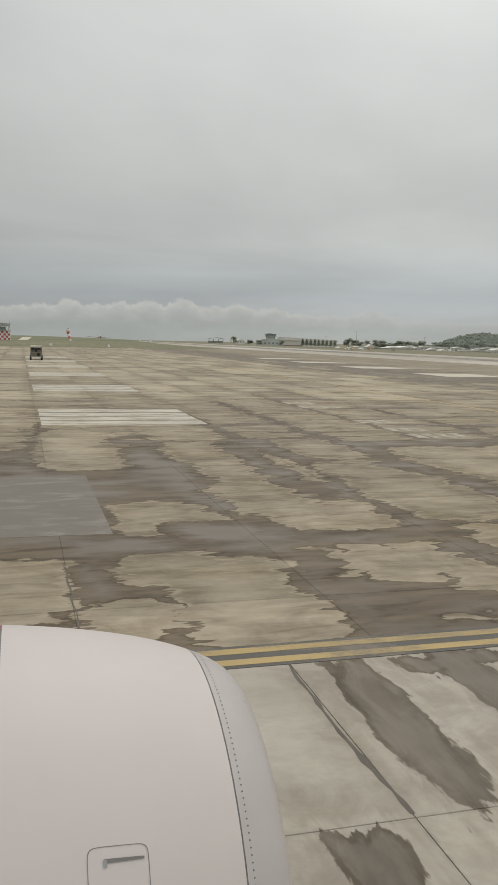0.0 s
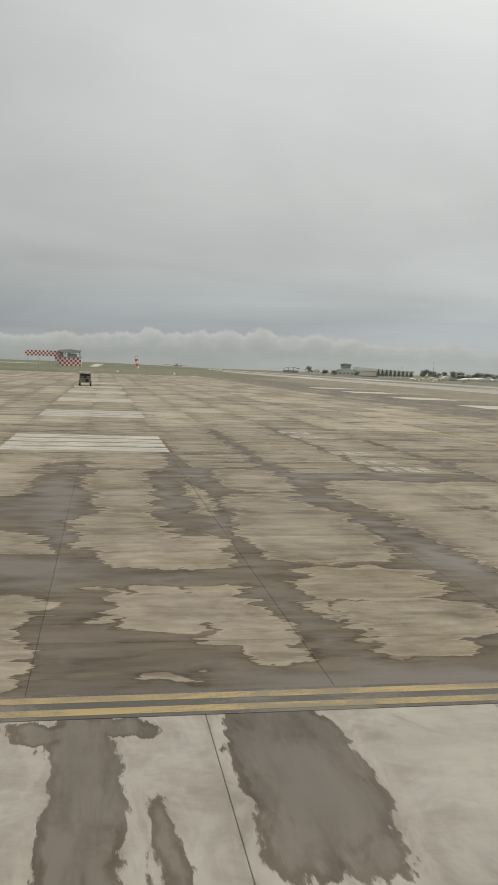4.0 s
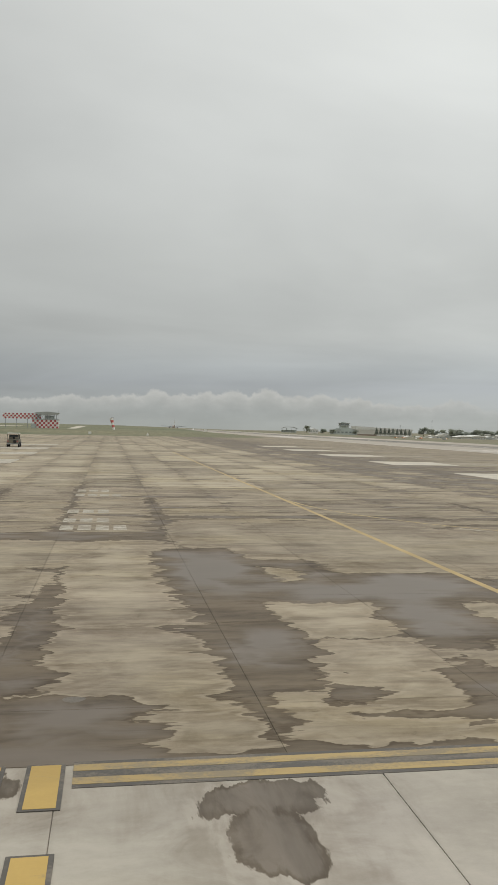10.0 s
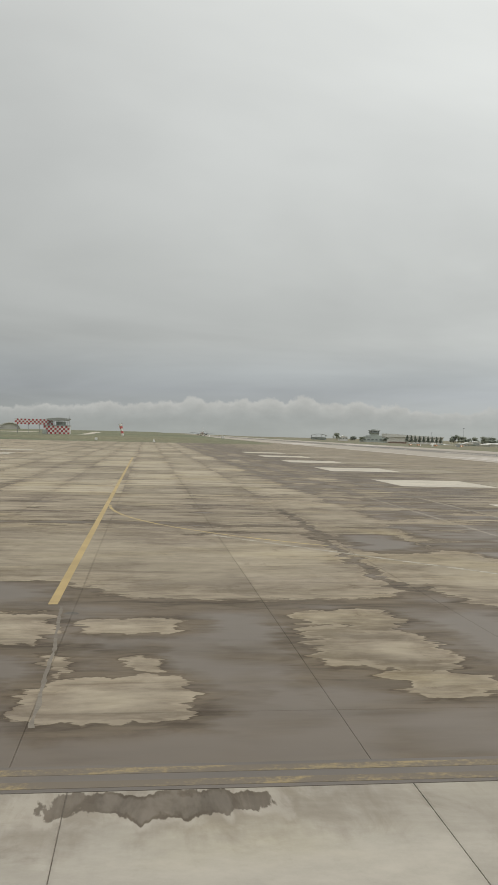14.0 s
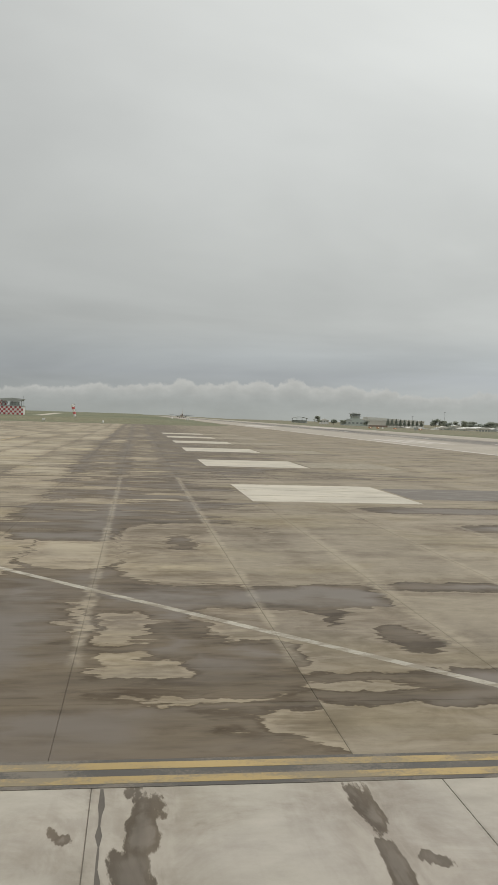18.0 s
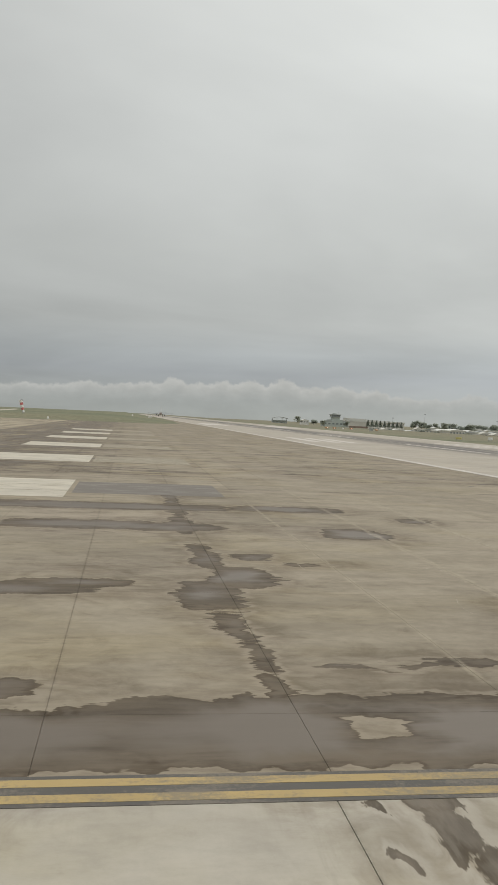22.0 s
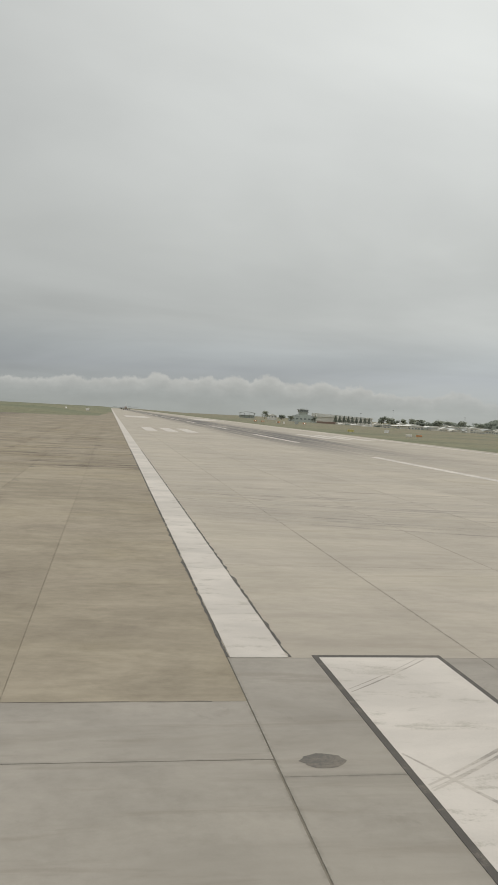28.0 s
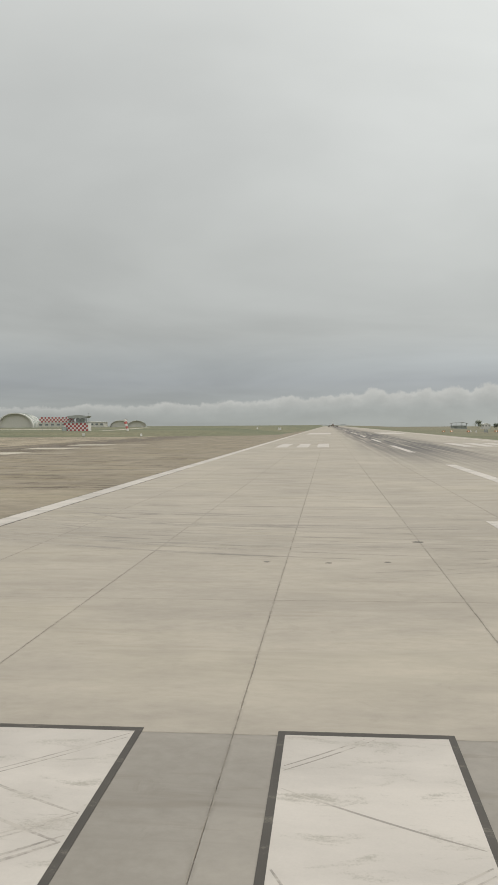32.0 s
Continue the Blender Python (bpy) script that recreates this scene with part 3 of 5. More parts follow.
def bias_east(t, x, y):
    return mth(t, "ADD", span(t, x, 44.0, 49.0, 0.1, -0.62), span(t, x, 58.0, 74.0, -0.12, -0.75))


def bias_far(t, x, y):
    return mth(t, "ADD", span(t, x, 35.5, 38.5, -0.50, 0.22), span(t, x, 46.0, 62.0, 0.0, -0.75))


def bias_taxi(t, x, y):
    return span(t, x, 5.0, 9.0, -0.9, -1.5)


def near_strip(spots, x0, x1):
    """The spots that reach into a strip of the apron."""
    return [s for s in spots if s[0] + s[2] > x0 - 1.5 and s[0] - s[2] < x1 + 1.5]


STRIPS = [(-90.0, 7.69), (7.69, 15.07), (15.07, 22.02), (22.02, 30.02), (30.02, 37.79), (37.79, 43.98), (43.98, 56.02), (56.02, 84.0)]
M_OLD = []
for x0, x1 in STRIPS:
    east = x0 > 40
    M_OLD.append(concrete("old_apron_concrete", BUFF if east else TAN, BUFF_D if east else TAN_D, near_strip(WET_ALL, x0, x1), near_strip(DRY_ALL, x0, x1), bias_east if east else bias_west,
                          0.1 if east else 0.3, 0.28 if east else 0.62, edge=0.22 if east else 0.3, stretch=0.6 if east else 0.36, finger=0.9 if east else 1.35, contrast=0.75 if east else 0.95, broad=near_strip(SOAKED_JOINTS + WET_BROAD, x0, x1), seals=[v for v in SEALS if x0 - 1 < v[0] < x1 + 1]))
M_EAST = concrete("old_concrete_beside_runway", BUFF, BUFF_D, (), (), bias_far, 0.2, 0.24, edge=0.2, stretch=0.6, contrast=0.62)
M_FAR = concrete("old_concrete_far", (0.445, 0.388, 0.288), (0.225, 0.193, 0.145), SOAKED_JOINTS, (), bias_far, 0.6, 0.5, stretch=0.3, contrast=1.2, cross=0.95, slabwise=0.8)
M_TAXI = concrete("taxiway_concrete", (0.466, 0.428, 0.362), (0.345, 0.315, 0.263), WET_TAXI + WET_TAXI_2, (), bias_taxi, 0.0, 0.25, edge=0.35, stretch=0.6, finger=0.75, contrast=0.75, grooves="y", sway=0.3, tint=(1.0, 0.96, 0.90))
M_RWY = concrete("runway_concrete", GREY, GREY_D, stain=0.18, rubber=True, stretch=0.6, contrast=0.5)
M_RWY_END = concrete("grey_runway_end_concrete", (0.362, 0.328, 0.283), (0.258, 0.234, 0.200), stain=0.34, stretch=0.9, contrast=0.6)
M_JOINT = plain("joint_filler", (0.20, 0.176, 0.14), 0.9)
M_JOINT_P = plain("worn_runway_joint", (0.25, 0.222, 0.184), 0.9, var=0.3, scale=0.9)
M_JOINT_D = plain("open_crack", (0.12, 0.104, 0.086), 0.9)
M_WHITE = paint("white_paint", (0.555, 0.507, 0.452), (0.37, 0.338, 0.288), 0.50, 0.65, 1.6)
M_WHITE_OLD = paint("faded_white_paint", (0.52, 0.48, 0.40), (0.28, 0.245, 0.18), 0.66)
M_CREAM = paint("cream_white_paint", (0.54, 0.49, 0.395), (0.33, 0.285, 0.21), 0.5)
M_GHOST = paint("nearly_worn_off_paint", (0.46, 0.425, 0.35), (0.26, 0.225, 0.17), 0.76, 0.8, 2.2)
M_DULL = paint("washed_out_paint", (0.215, 0.187, 0.148), (0.18, 0.155, 0.125), 0.7, 0.8, 2.0)
M_REPAIR = paint("grey_repair", (0.222, 0.200, 0.172), (0.172, 0.151, 0.128), 0.86, 0.76, 1.1)
M_PALE = paint("pale_joint_repair", (0.40, 0.353, 0.27), (0.255, 0.22, 0.162), 0.80, 0.88, 2.4)
M_YELLOW = paint("yellow_paint", (0.43, 0.31, 0.125), (0.24, 0.20, 0.135), 0.72)
M_YELLOW_LINE = paint("taxi_line_yellow_paint", (0.43, 0.31, 0.125), (0.33, 0.26, 0.14), 0.46)
M_YELLOW_NEW = paint("holding_yellow_paint", (0.50, 0.335, 0.095), (0.30, 0.235, 0.13), 0.46)
M_YELLOW_OLD = paint("faded_yellow_paint", (0.43, 0.32, 0.12), (0.30, 0.25, 0.17), 0.66)
M_YELLOW_GONE = paint("washed_out_yellow_paint", (0.36, 0.275, 0.13), (0.15, 0.127, 0.104), 0.86, 0.7, 0.6)
M_SILT = paint("silted_black_paint", (0.14, 0.12, 0.10), (0.165, 0.142, 0.118), 0.7, 0.6)
M_BLACK = paint("black_paint", (0.088, 0.079, 0.067), (0.19, 0.165, 0.132), 0.66)
M_TYRE = paint("tyre_rubber_mark", (0.30, 0.27, 0.232), (0.40, 0.36, 0.302), 0.84, 0.88, 0.5)
M_BORDER = paint("threshold_black_paint", (0.072, 0.063, 0.053), (0.17, 0.15, 0.125), 0.5, 0.75, 2.0)
M_TYRE_D = paint("dark_tyre_rubber", (0.33, 0.30, 0.265), (0.50, 0.455, 0.40), 0.72, 0.88, 0.8)
M_RED = plain("red_gloss_paint", (0.42, 0.035, 0.055), 0.35, var=0.06, coat=0.3)
M_COWL = plain("white_gloss_paint", (0.562, 0.507, 0.484), 0.55, var=0.03, scale=1.2)
M_LIP = plain("bare_grey_lip", (0.46, 0.42, 0.405), 0.5, 0.1, 0.05)
M_DARK = plain("dark_metal", (0.05, 0.05, 0.052), 0.6)
M_SEAM = plain("dark_seam", (0.19, 0.176, 0.168), 0.7)
M_STEEL = plain("grey_steel", (0.30, 0.31, 0.31), 0.5, 0.3)
M_OLIVE = plain("grey_olive_paint", (0.15, 0.138, 0.10), 0.6)
M_SEAT = plain("brown_seat_cloth", (0.22, 0.195, 0.16), 0.85)
M_SOCK_R = plain("faded_red_cloth", (0.60, 0.17, 0.16), 0.8)
M_SOCK_W = plain("faded_white_cloth", (0.82, 0.80, 0.76), 0.8)
M_RUBBER = plain("black_rubber", (0.025, 0.025, 0.025), 0.85)
M_GLASS = plain("dark_window_glass", (0.05, 0.06, 0.065), 0.12)
M_WALL = plain("pale_plaster", (0.62, 0.60, 0.54), 0.85)
M_WALL_G = plain("grey_green_plaster", (0.43, 0.465, 0.43), 0.85)
M_ROOF_P = plain("pale_sheet_roof", (0.66, 0.65, 0.60), 0.6)
M_ROOF_G = plain("weathered_grey_roof", (0.36, 0.37, 0.35), 0.8)
M_ROOF_R = plain("rust_brown_roof", (0.26, 0.19, 0.15), 0.8)
M_SIGN_R = plain("red_marker_paint", (0.44, 0.09, 0.095), 0.6)
M_SIGN_W = plain("white_marker_paint", (0.74, 0.72, 0.68), 0.6)
M_SIGN_Y = plain("yellow_sign_face", (0.52, 0.45, 0.17), 0.5)
M_ORANGE = plain("orange_marker_paint", (0.48, 0.24, 0.11), 0.6)
M_BARK = plain("tree_bark", (0.2, 0.18, 0.15), 0.9)
# glass of the far buildings, its colour lightened to imitate distance haze
M_PANE = plain("haze_paled_glass", (0.20, 0.22, 0.22), 0.3)


def foliage(name, a, b_):
    m, t, b = surface(name)
    geo = t.nodes.new("ShaderNodeNewGeometry")
    n = noise_fac(t, geo.outputs["Position"], 0.4, 4.0)
    f = mth(t, "ADD", mth(t, "MULTIPLY", geo.outputs["Random Per Island"], 0.6), mth(t, "MULTIPLY", n, 0.4))
    put(t, b.inputs["Base Color"], blend(t, f, rgb(*a), rgb(*b_)))
    b.inputs["Roughness"].default_value = 0.75
    thin = t.nodes.new("ShaderNodeBsdfTranslucent")
    put(t, thin.inputs[0], blend(t, f, rgb(*a), rgb(*b_)))
    both = t.nodes.new("ShaderNodeMixShader")
    both.inputs[0].default_value = 0.45
    t.links.new(b.outputs[0], both.inputs[1])
    t.links.new(thin.outputs[0], both.inputs[2])
    t.links.new(both.outputs[0], t.nodes["Material Output"].inputs[0])
    return m


# leaf colours paled well above real foliage, to paint in the distance haze
M_LEAF_HAZED = foliage("leaves", (0.36, 0.385, 0.32), (0.46, 0.475, 0.40))
M_LEAF_D_HAZED = foliage("dark_leaves_hazed", (0.30, 0.33, 0.285), (0.40, 0.425, 0.36))


def grass_material():
    m, t, b = surface("grass")
    p = t.nodes.new("ShaderNodeNewGeometry").outputs["Position"]
    a = noise_fac(t, vec(t, "MULTIPLY", p, (0.25, 1.0, 0.0)), 0.03, 5.0, 0.6)
    c = noise_fac(t, p, 0.6, 5.0, 0.7)
    col = blend(t, span(t, a, 0.32, 0.68), rgb(0.116, 0.136, 0.074), rgb(0.205, 0.187, 0.110))
    gx_, _, _ = split(t, p)
    col = blend(t, mth(t, "MULTIPLY", span(t, gx_, 130.0, 175.0), span(t, noise_fac(t, p, 0.05, 4.0), 0.35, 0.6, 0.2, 0.75)), col, rgb(0.22, 0.185, 0.12))
    k = span(t, c, 0.3, 0.7, 0.75, 1.2)
    put(t, b.inputs["Base Color"], blend(t, 1.0, col, join3(t, k, k, k), "MULTIPLY"))
    b.inputs["Roughness"].default_value = 0.95
    bump(t, b, c, 0.6, 0.15)
    return m


M_GRASS = grass_material()


def glow(name, col, power):
    m, t, b = surface(name)
    b.inputs["Emission Color"].default_value = rgb(*col)
    b.inputs["Emission Strength"].default_value = power
    return m


M_LAMP_W, M_LAMP_R = glow("lamp_white", (1.0, 0.93, 0.8), 1.4), glow("lamp_red", (1.0, 0.35, 0.25), 1.0)

# ---------------------------------------------------------------- mesh helpers
def finish(name, bm, material, parent=None, label="", smooth=False):
    me = bpy.data.meshes.new(name)
    bmesh.ops.recalc_face_normals(bm, faces=bm.faces)
    bm.to_mesh(me)
    bm.free()
    me.materials.append(material)
    if smooth:
        me.polygons.foreach_set("use_smooth", [True] * len(me.polygons))
    ob = new(name, me)
    ob.parent = parent
    if label:
        tagged(ob, label)
    return ob


def part(name, bm, material, parent, label="", smooth=False):
    return finish(name, bm, material, parent, label, smooth)


def base(name, m, label, category, group="", kind=""):
    ob = new(name)
    ob.matrix_world = m
    return tagged(ob, label, category, group, kind)


def box(x0, x1, y0, y1, z0, z1, bm=None, bevel=0.0):
    bm = bm or bmesh.new()
    made = bmesh.ops.create_cube(bm, size=1.0)["verts"]
    for v in made:
        v.co = Vector((x0 + (v.co.x + 0.5) * (x1 - x0), y0 + (v.co.y + 0.5) * (y1 - y0), z0 + (v.co.z + 0.5) * (z1 - z0)))
    if bevel:
        edges = {e for v in made for e in v.link_edges}
        bmesh.ops.bevel(bm, geom=list(edges), offset=bevel, segments=2, affect="EDGES", profile=0.6)
    return bm


def rod(a, b, r0, r1=None, n=8, bm=None):
    bm = bm or bmesh.new()
    a, b = Vector(a), Vector(b)
    r1 = r0 if r1 is None else r1
    q = (b - a).to_track_quat("Z", "Y").to_matrix()
    rings = []
    for c, r in ((a, r0), (b, r1)):
        rings.append([bm.verts.new(c + q @ Vector((r * math.cos(2 * math.pi * k / n), r * math.sin(2 * math.pi * k / n), 0))) for k in range(n)])
    for k in range(n):
        bm.faces.new((rings[0][k], rings[0][(k + 1) % n], rings[1][(k + 1) % n], rings[1][k]))
    bm.faces.new(rings[0][::-1])
    bm.faces.new(rings[1])
    return bm


def prism(outline, y0, y1, bm=None):
    """A solid of the given x-z outline between two values of y."""
    bm = bm or bmesh.new()
    f = [bm.verts.new((x, y0, z)) for x, z in outline]
    k = [bm.verts.new((x, y1, z)) for x, z in outline]
    n = len(outline)
    for i in range(n):
        bm.faces.new((f[i], f[(i + 1) % n], k[(i + 1) % n], k[i]))
    bm.faces.new(f[::-1])
    bm.faces.new(k)
    return bm


def smoothstep(a, b, x):
    u = min(max((x - a) / (b - a), 0.0), 1.0)
    return u * u * (3 - 2 * u)


# ---------------------------------------------------------------- the ground
def land(x, y):
    """Height of the grass: a low bank beyond the apron, falling away beyond the runway."""
    rise = (1.9 * smoothstep(288, 335, y) + 1.15 * smoothstep(350, 455, y)) * (1 - smoothstep(45, 82, x))
    fall = -8.5 * smoothstep(175, 430, x) * smoothstep(220, 900, y)
    return -0.12 + rise + fall


gx = [-2400, -1500, -900, -500, -300, -200, -150, -110, -80, -60, -45, -30, -15, 0, 15, 30, 45, 55, 65, 75, 85, 100, 115, 130, 150, 175, 200, 240, 280, 330, 380, 430, 500, 600, 750, 1000, 1400, 2000, 2800]
gy = [-600, -200, -60, -20, 0, 20, 60, 120, 200, 250, 270, 285, 295, 305, 315, 325, 335, 350, 365, 380, 395, 410, 425, 440, 455, 470, 560, 680, 800, 900, 1100, 1500, 2200, 3200, 4400]
me = bpy.data.meshes.new("ground")
me.from_pydata([(x, y, land(x, y)) for y in gy for x in gx], [],
               [(j * len(gx) + i, j * len(gx) + i + 1, (j + 1) * len(gx) + i + 1, (j + 1) * len(gx) + i) for j in range(len(gy) - 1) for i in range(len(gx) - 1)])
me.materials.append(M_GRASS)
tagged(new("ground", me), "mown green and yellowish airfield grass reaching the horizon", "grass", kind="structure")


def bed(name, x0, x1, y0, y1, label, category, outline=None):
    """The dark bed under a field of slabs, seen in the open joints."""
    bm = bmesh.new()
    pts = outline or [(x0, y0), (x1, y0), (x1, y1), (x0, y1)]
    top = [bm.verts.new((x, y, -0.012)) for x, y in pts]
    low = [bm.verts.new((x, y, -0.30)) for x, y in pts]
    n = len(pts)
    for i in range(n):
        bm.faces.new((top[i], low[i], low[(i + 1) % n], top[(i + 1) % n]))
    bm.faces.new(top)
    bm.faces.new(low[::-1])
    return tagged(finish(name, bm, M_JOINT), label, category, kind="structure")


apron = bed("apron_pavement", 0, 0, 0, 0, "old tan concrete apron slabs, patchy with rainwater", "pavement",
            [(-90, 9.32), (83.99, 9.32), (83.99, 560), (60, 330), (30, 291), (-90, 284)])
taxiway = bed("taxiway_pavement", -40, 83.99, -22, 9.31, "pale grey concrete taxiway slabs with damp stains", "pavement")
runway = bed("runway_pavement", 84.0, 134.6, -22.1, 2300, "light grey concrete runway slabs with dark rubber streaks", "runway")


def slab_data(rects, gap, drop=0.004, chamfer=0.003):
    """Vertices, faces and edge distances of slabs with chamfered rims; rects of x0, x1, y0, y1."""
    verts, faces, ua, ub = [], [], [], []
    for x0, x1, y0, y1 in rects:
        o = len(verts)
        g, c = gap / 2, gap / 2 + chamfer
        for inset, z in ((c, 0.0), (g, -drop), (g, -0.05)):
            verts += [(x0 + inset, y0 + inset, z), (x1 - inset, y0 + inset, z), (x1 - inset, y1 - inset, z), (x0 + inset, y1 - inset, z)]
        quads = [(0, 1, 2, 3)] + [(4 * r + 4 + k, 4 * r + 4 + (k + 1) % 4, 4 * r + (k + 1) % 4, 4 * r + k) for r in (0, 1) for k in range(4)]
        for q in quads:
            faces.append(tuple(o + k for k in q))
            for k in q:
                x, y, _ = verts[o + k]
                ua += [x - x0, y - y0]
                ub += [x1 - x, y1 - y]
    return verts, faces, ua, ub


def slab_mesh(name, rects, material, gap):
    verts, faces, ua, ub = slab_data(rects, gap)
    me = bpy.data.meshes.new(name)
    me.from_pydata(verts, [], faces)
    for key, values in (("a", ua), ("b", ub)):
        me.uv_layers.new(name=key).data.foreach_set("uv", values)
    me.materials.append(material)
    return me


slab_cache = {}


def lay_slab(parent, x0, x1, y0, y1, material, gap):
    """One slab as an object of its own; slabs of one size share a mesh."""
    key = (round(x1 - x0, 2), round(y1 - y0, 2), material.name)
    if key not in slab_cache:
        w, d = key[0] / 2, key[1] / 2
        slab_cache[key] = slab_mesh("slab", [(-w, w, -d, d)], material, gap)
    ob = new("slab", slab_cache[key])
    ob.parent = parent
    ob.location = ((x0 + x1) / 2, (y0 + y1) / 2, random.uniform(-0.001, 0.0))
    return ob


def slab_field(parent, name, rects, material, gap, label):
    ob = new(name, slab_mesh(name, rects, material, gap))
    ob.parent = parent
    return tagged(ob, label, kind="stuff")


APRON_X = [0.65 - 3.55 * k for k in range(24, 0, -1)] + [0.65, 4.2, 7.69, 11.15, 15.07, 18.7, 22.02, 26.03, 30.02, 33.96, 37.79, 40.72, 43.98, 46.95, 49.95, 52.95, 56.02, 59.1, 62.1, 65.0, 68.0, 71.2, 74.5, 77.8, 81.0, 84.05]
APRON_Y = [9.32, 11.1, 18.15, 26.7, 34.6] + [42.4 + 7.7 * k for k in range(33)]
TAXI_X = [2.92 - 3.3 * k for k in range(10, 0, -1)] + [2.92, 6.1, 9.35, 12.75, 16.2, 19.6, 23.1, 26.7, 30.3, 34.0, 37.67, 41.2, 44.75, 48.3, 51.85, 55.43, 59.0, 62.6, 66.2, 69.8, 73.5, 77.2, 80.95, 84.04]
TAXI_Y = [-21.0, -12.0, -3.2, 5.55, 9.31]
RWY_X = [84.06, 88.07, 91.99, 95.92, 99.85, 103.62, 107.54, 111.46, 115.38, 119.3, 123.2, 127.1, 131.0]
RWY_Y = [-22.0, -10.0, 0.5, 8.88, 12.97, 20.6, 28.2, 35.8, 43.4, 51.0, 58.6]


# ---------------------------------------------------------------- paint on the ground
def strip(name, x0, x1, y0, y1, material, label, category, group="", z=0.004, parent=None):
    bm = box(-(x1 - x0) / 2, (x1 - x0) / 2, -(y1 - y0) / 2, (y1 - y0) / 2, -0.009, 0.002)
    ob = finish(name, bm, material, parent)
    ob.location = ((x0 + x1) / 2, (y0 + y1) / 2, z)
    return tagged(ob, label, category, group) if label else ob


def ribbon(name, pts, width, material, label, category, group="", z=0.0012, taper=0.0):
    """A painted or rubbed line along some places."""
    bm = bmesh.new()
    rows = []
    for k, p in enumerate(pts):
        a, b = Vector(pts[max(k - 1, 0)]), Vector(pts[min(k + 1, len(pts) - 1)])
        side = Vector((-(b - a).y, (b - a).x)).normalized() * width / 2 * (1 - taper * abs(2 * k / (len(pts) - 1) - 1) ** 2)
        p = Vector(p)
        rows.append([bm.verts.new((*(p + side), z)), bm.verts.new((*(p - side), z))])
    for a, b in zip(rows, rows[1:]):
        bm.faces.new((a[0], a[1], b[1], b[0]))
    return tagged(finish(name, bm, material), label, category, group)


def bend(p0, p1, p2, n=14):
    p0, p1, p2 = Vector(p0), Vector(p1), Vector(p2)
    return [tuple(p0.lerp(p1, k / n).lerp(p1.lerp(p2, k / n), k / n)) for k in range(n + 1)]


# large white bars across the old pavement
for k in range(6):
    y = 35.3 + 22.0 * k
    bar = base("painted_bar", pose(4.3, y + 3.9, 0.004), "large worn white bar of four stripes painted on tan concrete", "ground marking", "white bars on the apron")
    for s in range(4):
        strip("stripe", -3.5, 3.5, -3.85 + 2.0 * s, -3.85 + 2.0 * s + 1.62, M_WHITE_OLD, "", "", z=0.0, parent=bar)
for k in range(6):
    y = 36.6 + 24.9 * k
    bar = base("painted_bar", pose(50.52, y + 4.5, 0.004), "large cream-white bar painted on tan concrete", "ground marking", "white bars beside the runway")
    for s, (a, b) in enumerate(((-4.5, -1.75), (-1.65, 1.2), (1.3, 4.5))):
        strip("stripe", -3.85, 3.85, a, b, M_CREAM, "", "", z=0.0, parent=bar)
for k in range(1, 6):
    y = 36.6 + 24.9 * k
    strip("painted_bar", 54.6, 61.6, y + 0.4, y + 7.6, M_PALE, "ghost of an old white bar, nearly worn off", "ground marking", "white bars beside the runway")
# grey repairs in the old slabs
for x0, x1, y0, y1 in ((-2.2, 1.63, 15.5, 22.4), (54.6, 61.4, 38.6, 44.6)):
    strip("concrete_repair", x0, x1, y0, y1, M_REPAIR, "dark grey repaired square in the old tan concrete", "pavement repair", "pavement repairs", z=0.0015)
# rows of small blocks, the remains of an old painted sign on the ground
for r, (y, n) in enumerate(((29.7, 4), (32.0, 3), (35.4, 3), (43.6, 4), (46.6, 3))):
    for c in range(n):
        x = 15.0 + c * 0.62
        strip("painted_block", x, x + 0.46, y, y + 1.35, M_GHOST, "small worn white block painted on wet concrete", "ground marking", "blocks of an old painted sign")
# double yellow edge line, broken by the holding position
for x0, x1, paint_ in ((-38.0, 14.1, M_YELLOW), (16.35, 24.6, M_YELLOW), (24.6, 37.0, M_YELLOW_GONE), (37.0, 80.97, M_YELLOW)):
    faded = paint_ is M_YELLOW_GONE
    line = base("edge_line", pose((x0 + x1) / 2, 9.05, 0.004), "double yellow taxiway edge line, almost washed away under silt" if faded else "double yellow taxiway edge line on a black band, scuffed", "ground marking", "taxiway edge lines")
    h = (x1 - x0) / 2
    strip("black_band", -h, h, -0.33, 0.33, M_SILT if faded else M_BLACK, "", "", z=0.0, parent=line)
    for y in (-0.25, 0.085):
        strip("yellow_stripe", -h, h, y, y + 0.165, paint_, "", "", z=0.0028, parent=line)
hold = base("holding_position", pose(0, 0, 0.004), "yellow holding position of two solid and two dashed lines edged black", "ground marking")
for x0, x1, y0, y1 in ((14.12, 14.42, -16, 9.36), (14.73, 15.03, -16, 9.36)):
    strip("black_border", x0 - 0.045, x1 + 0.045, y0, y1 + 0.03, M_BLACK, "", "", z=0.004, parent=hold)
    strip("solid_line", x0, x1, y0, y1, M_YELLOW_NEW, "", "", z=0.0065, parent=hold)
for k in range(12):
    for x0 in (15.29, 15.91):
        y1 = 9.30 - 1.92 * k
        strip("black_border", x0 - 0.045, x0 + 0.355, y1 - 1.06, y1 + 0.035, M_BLACK, "", "", z=0.004, parent=hold)
        strip("dash", x0, x0 + 0.31, y1 - 1.02, y1, M_YELLOW_NEW, "", "", z=0.0065, parent=hold)
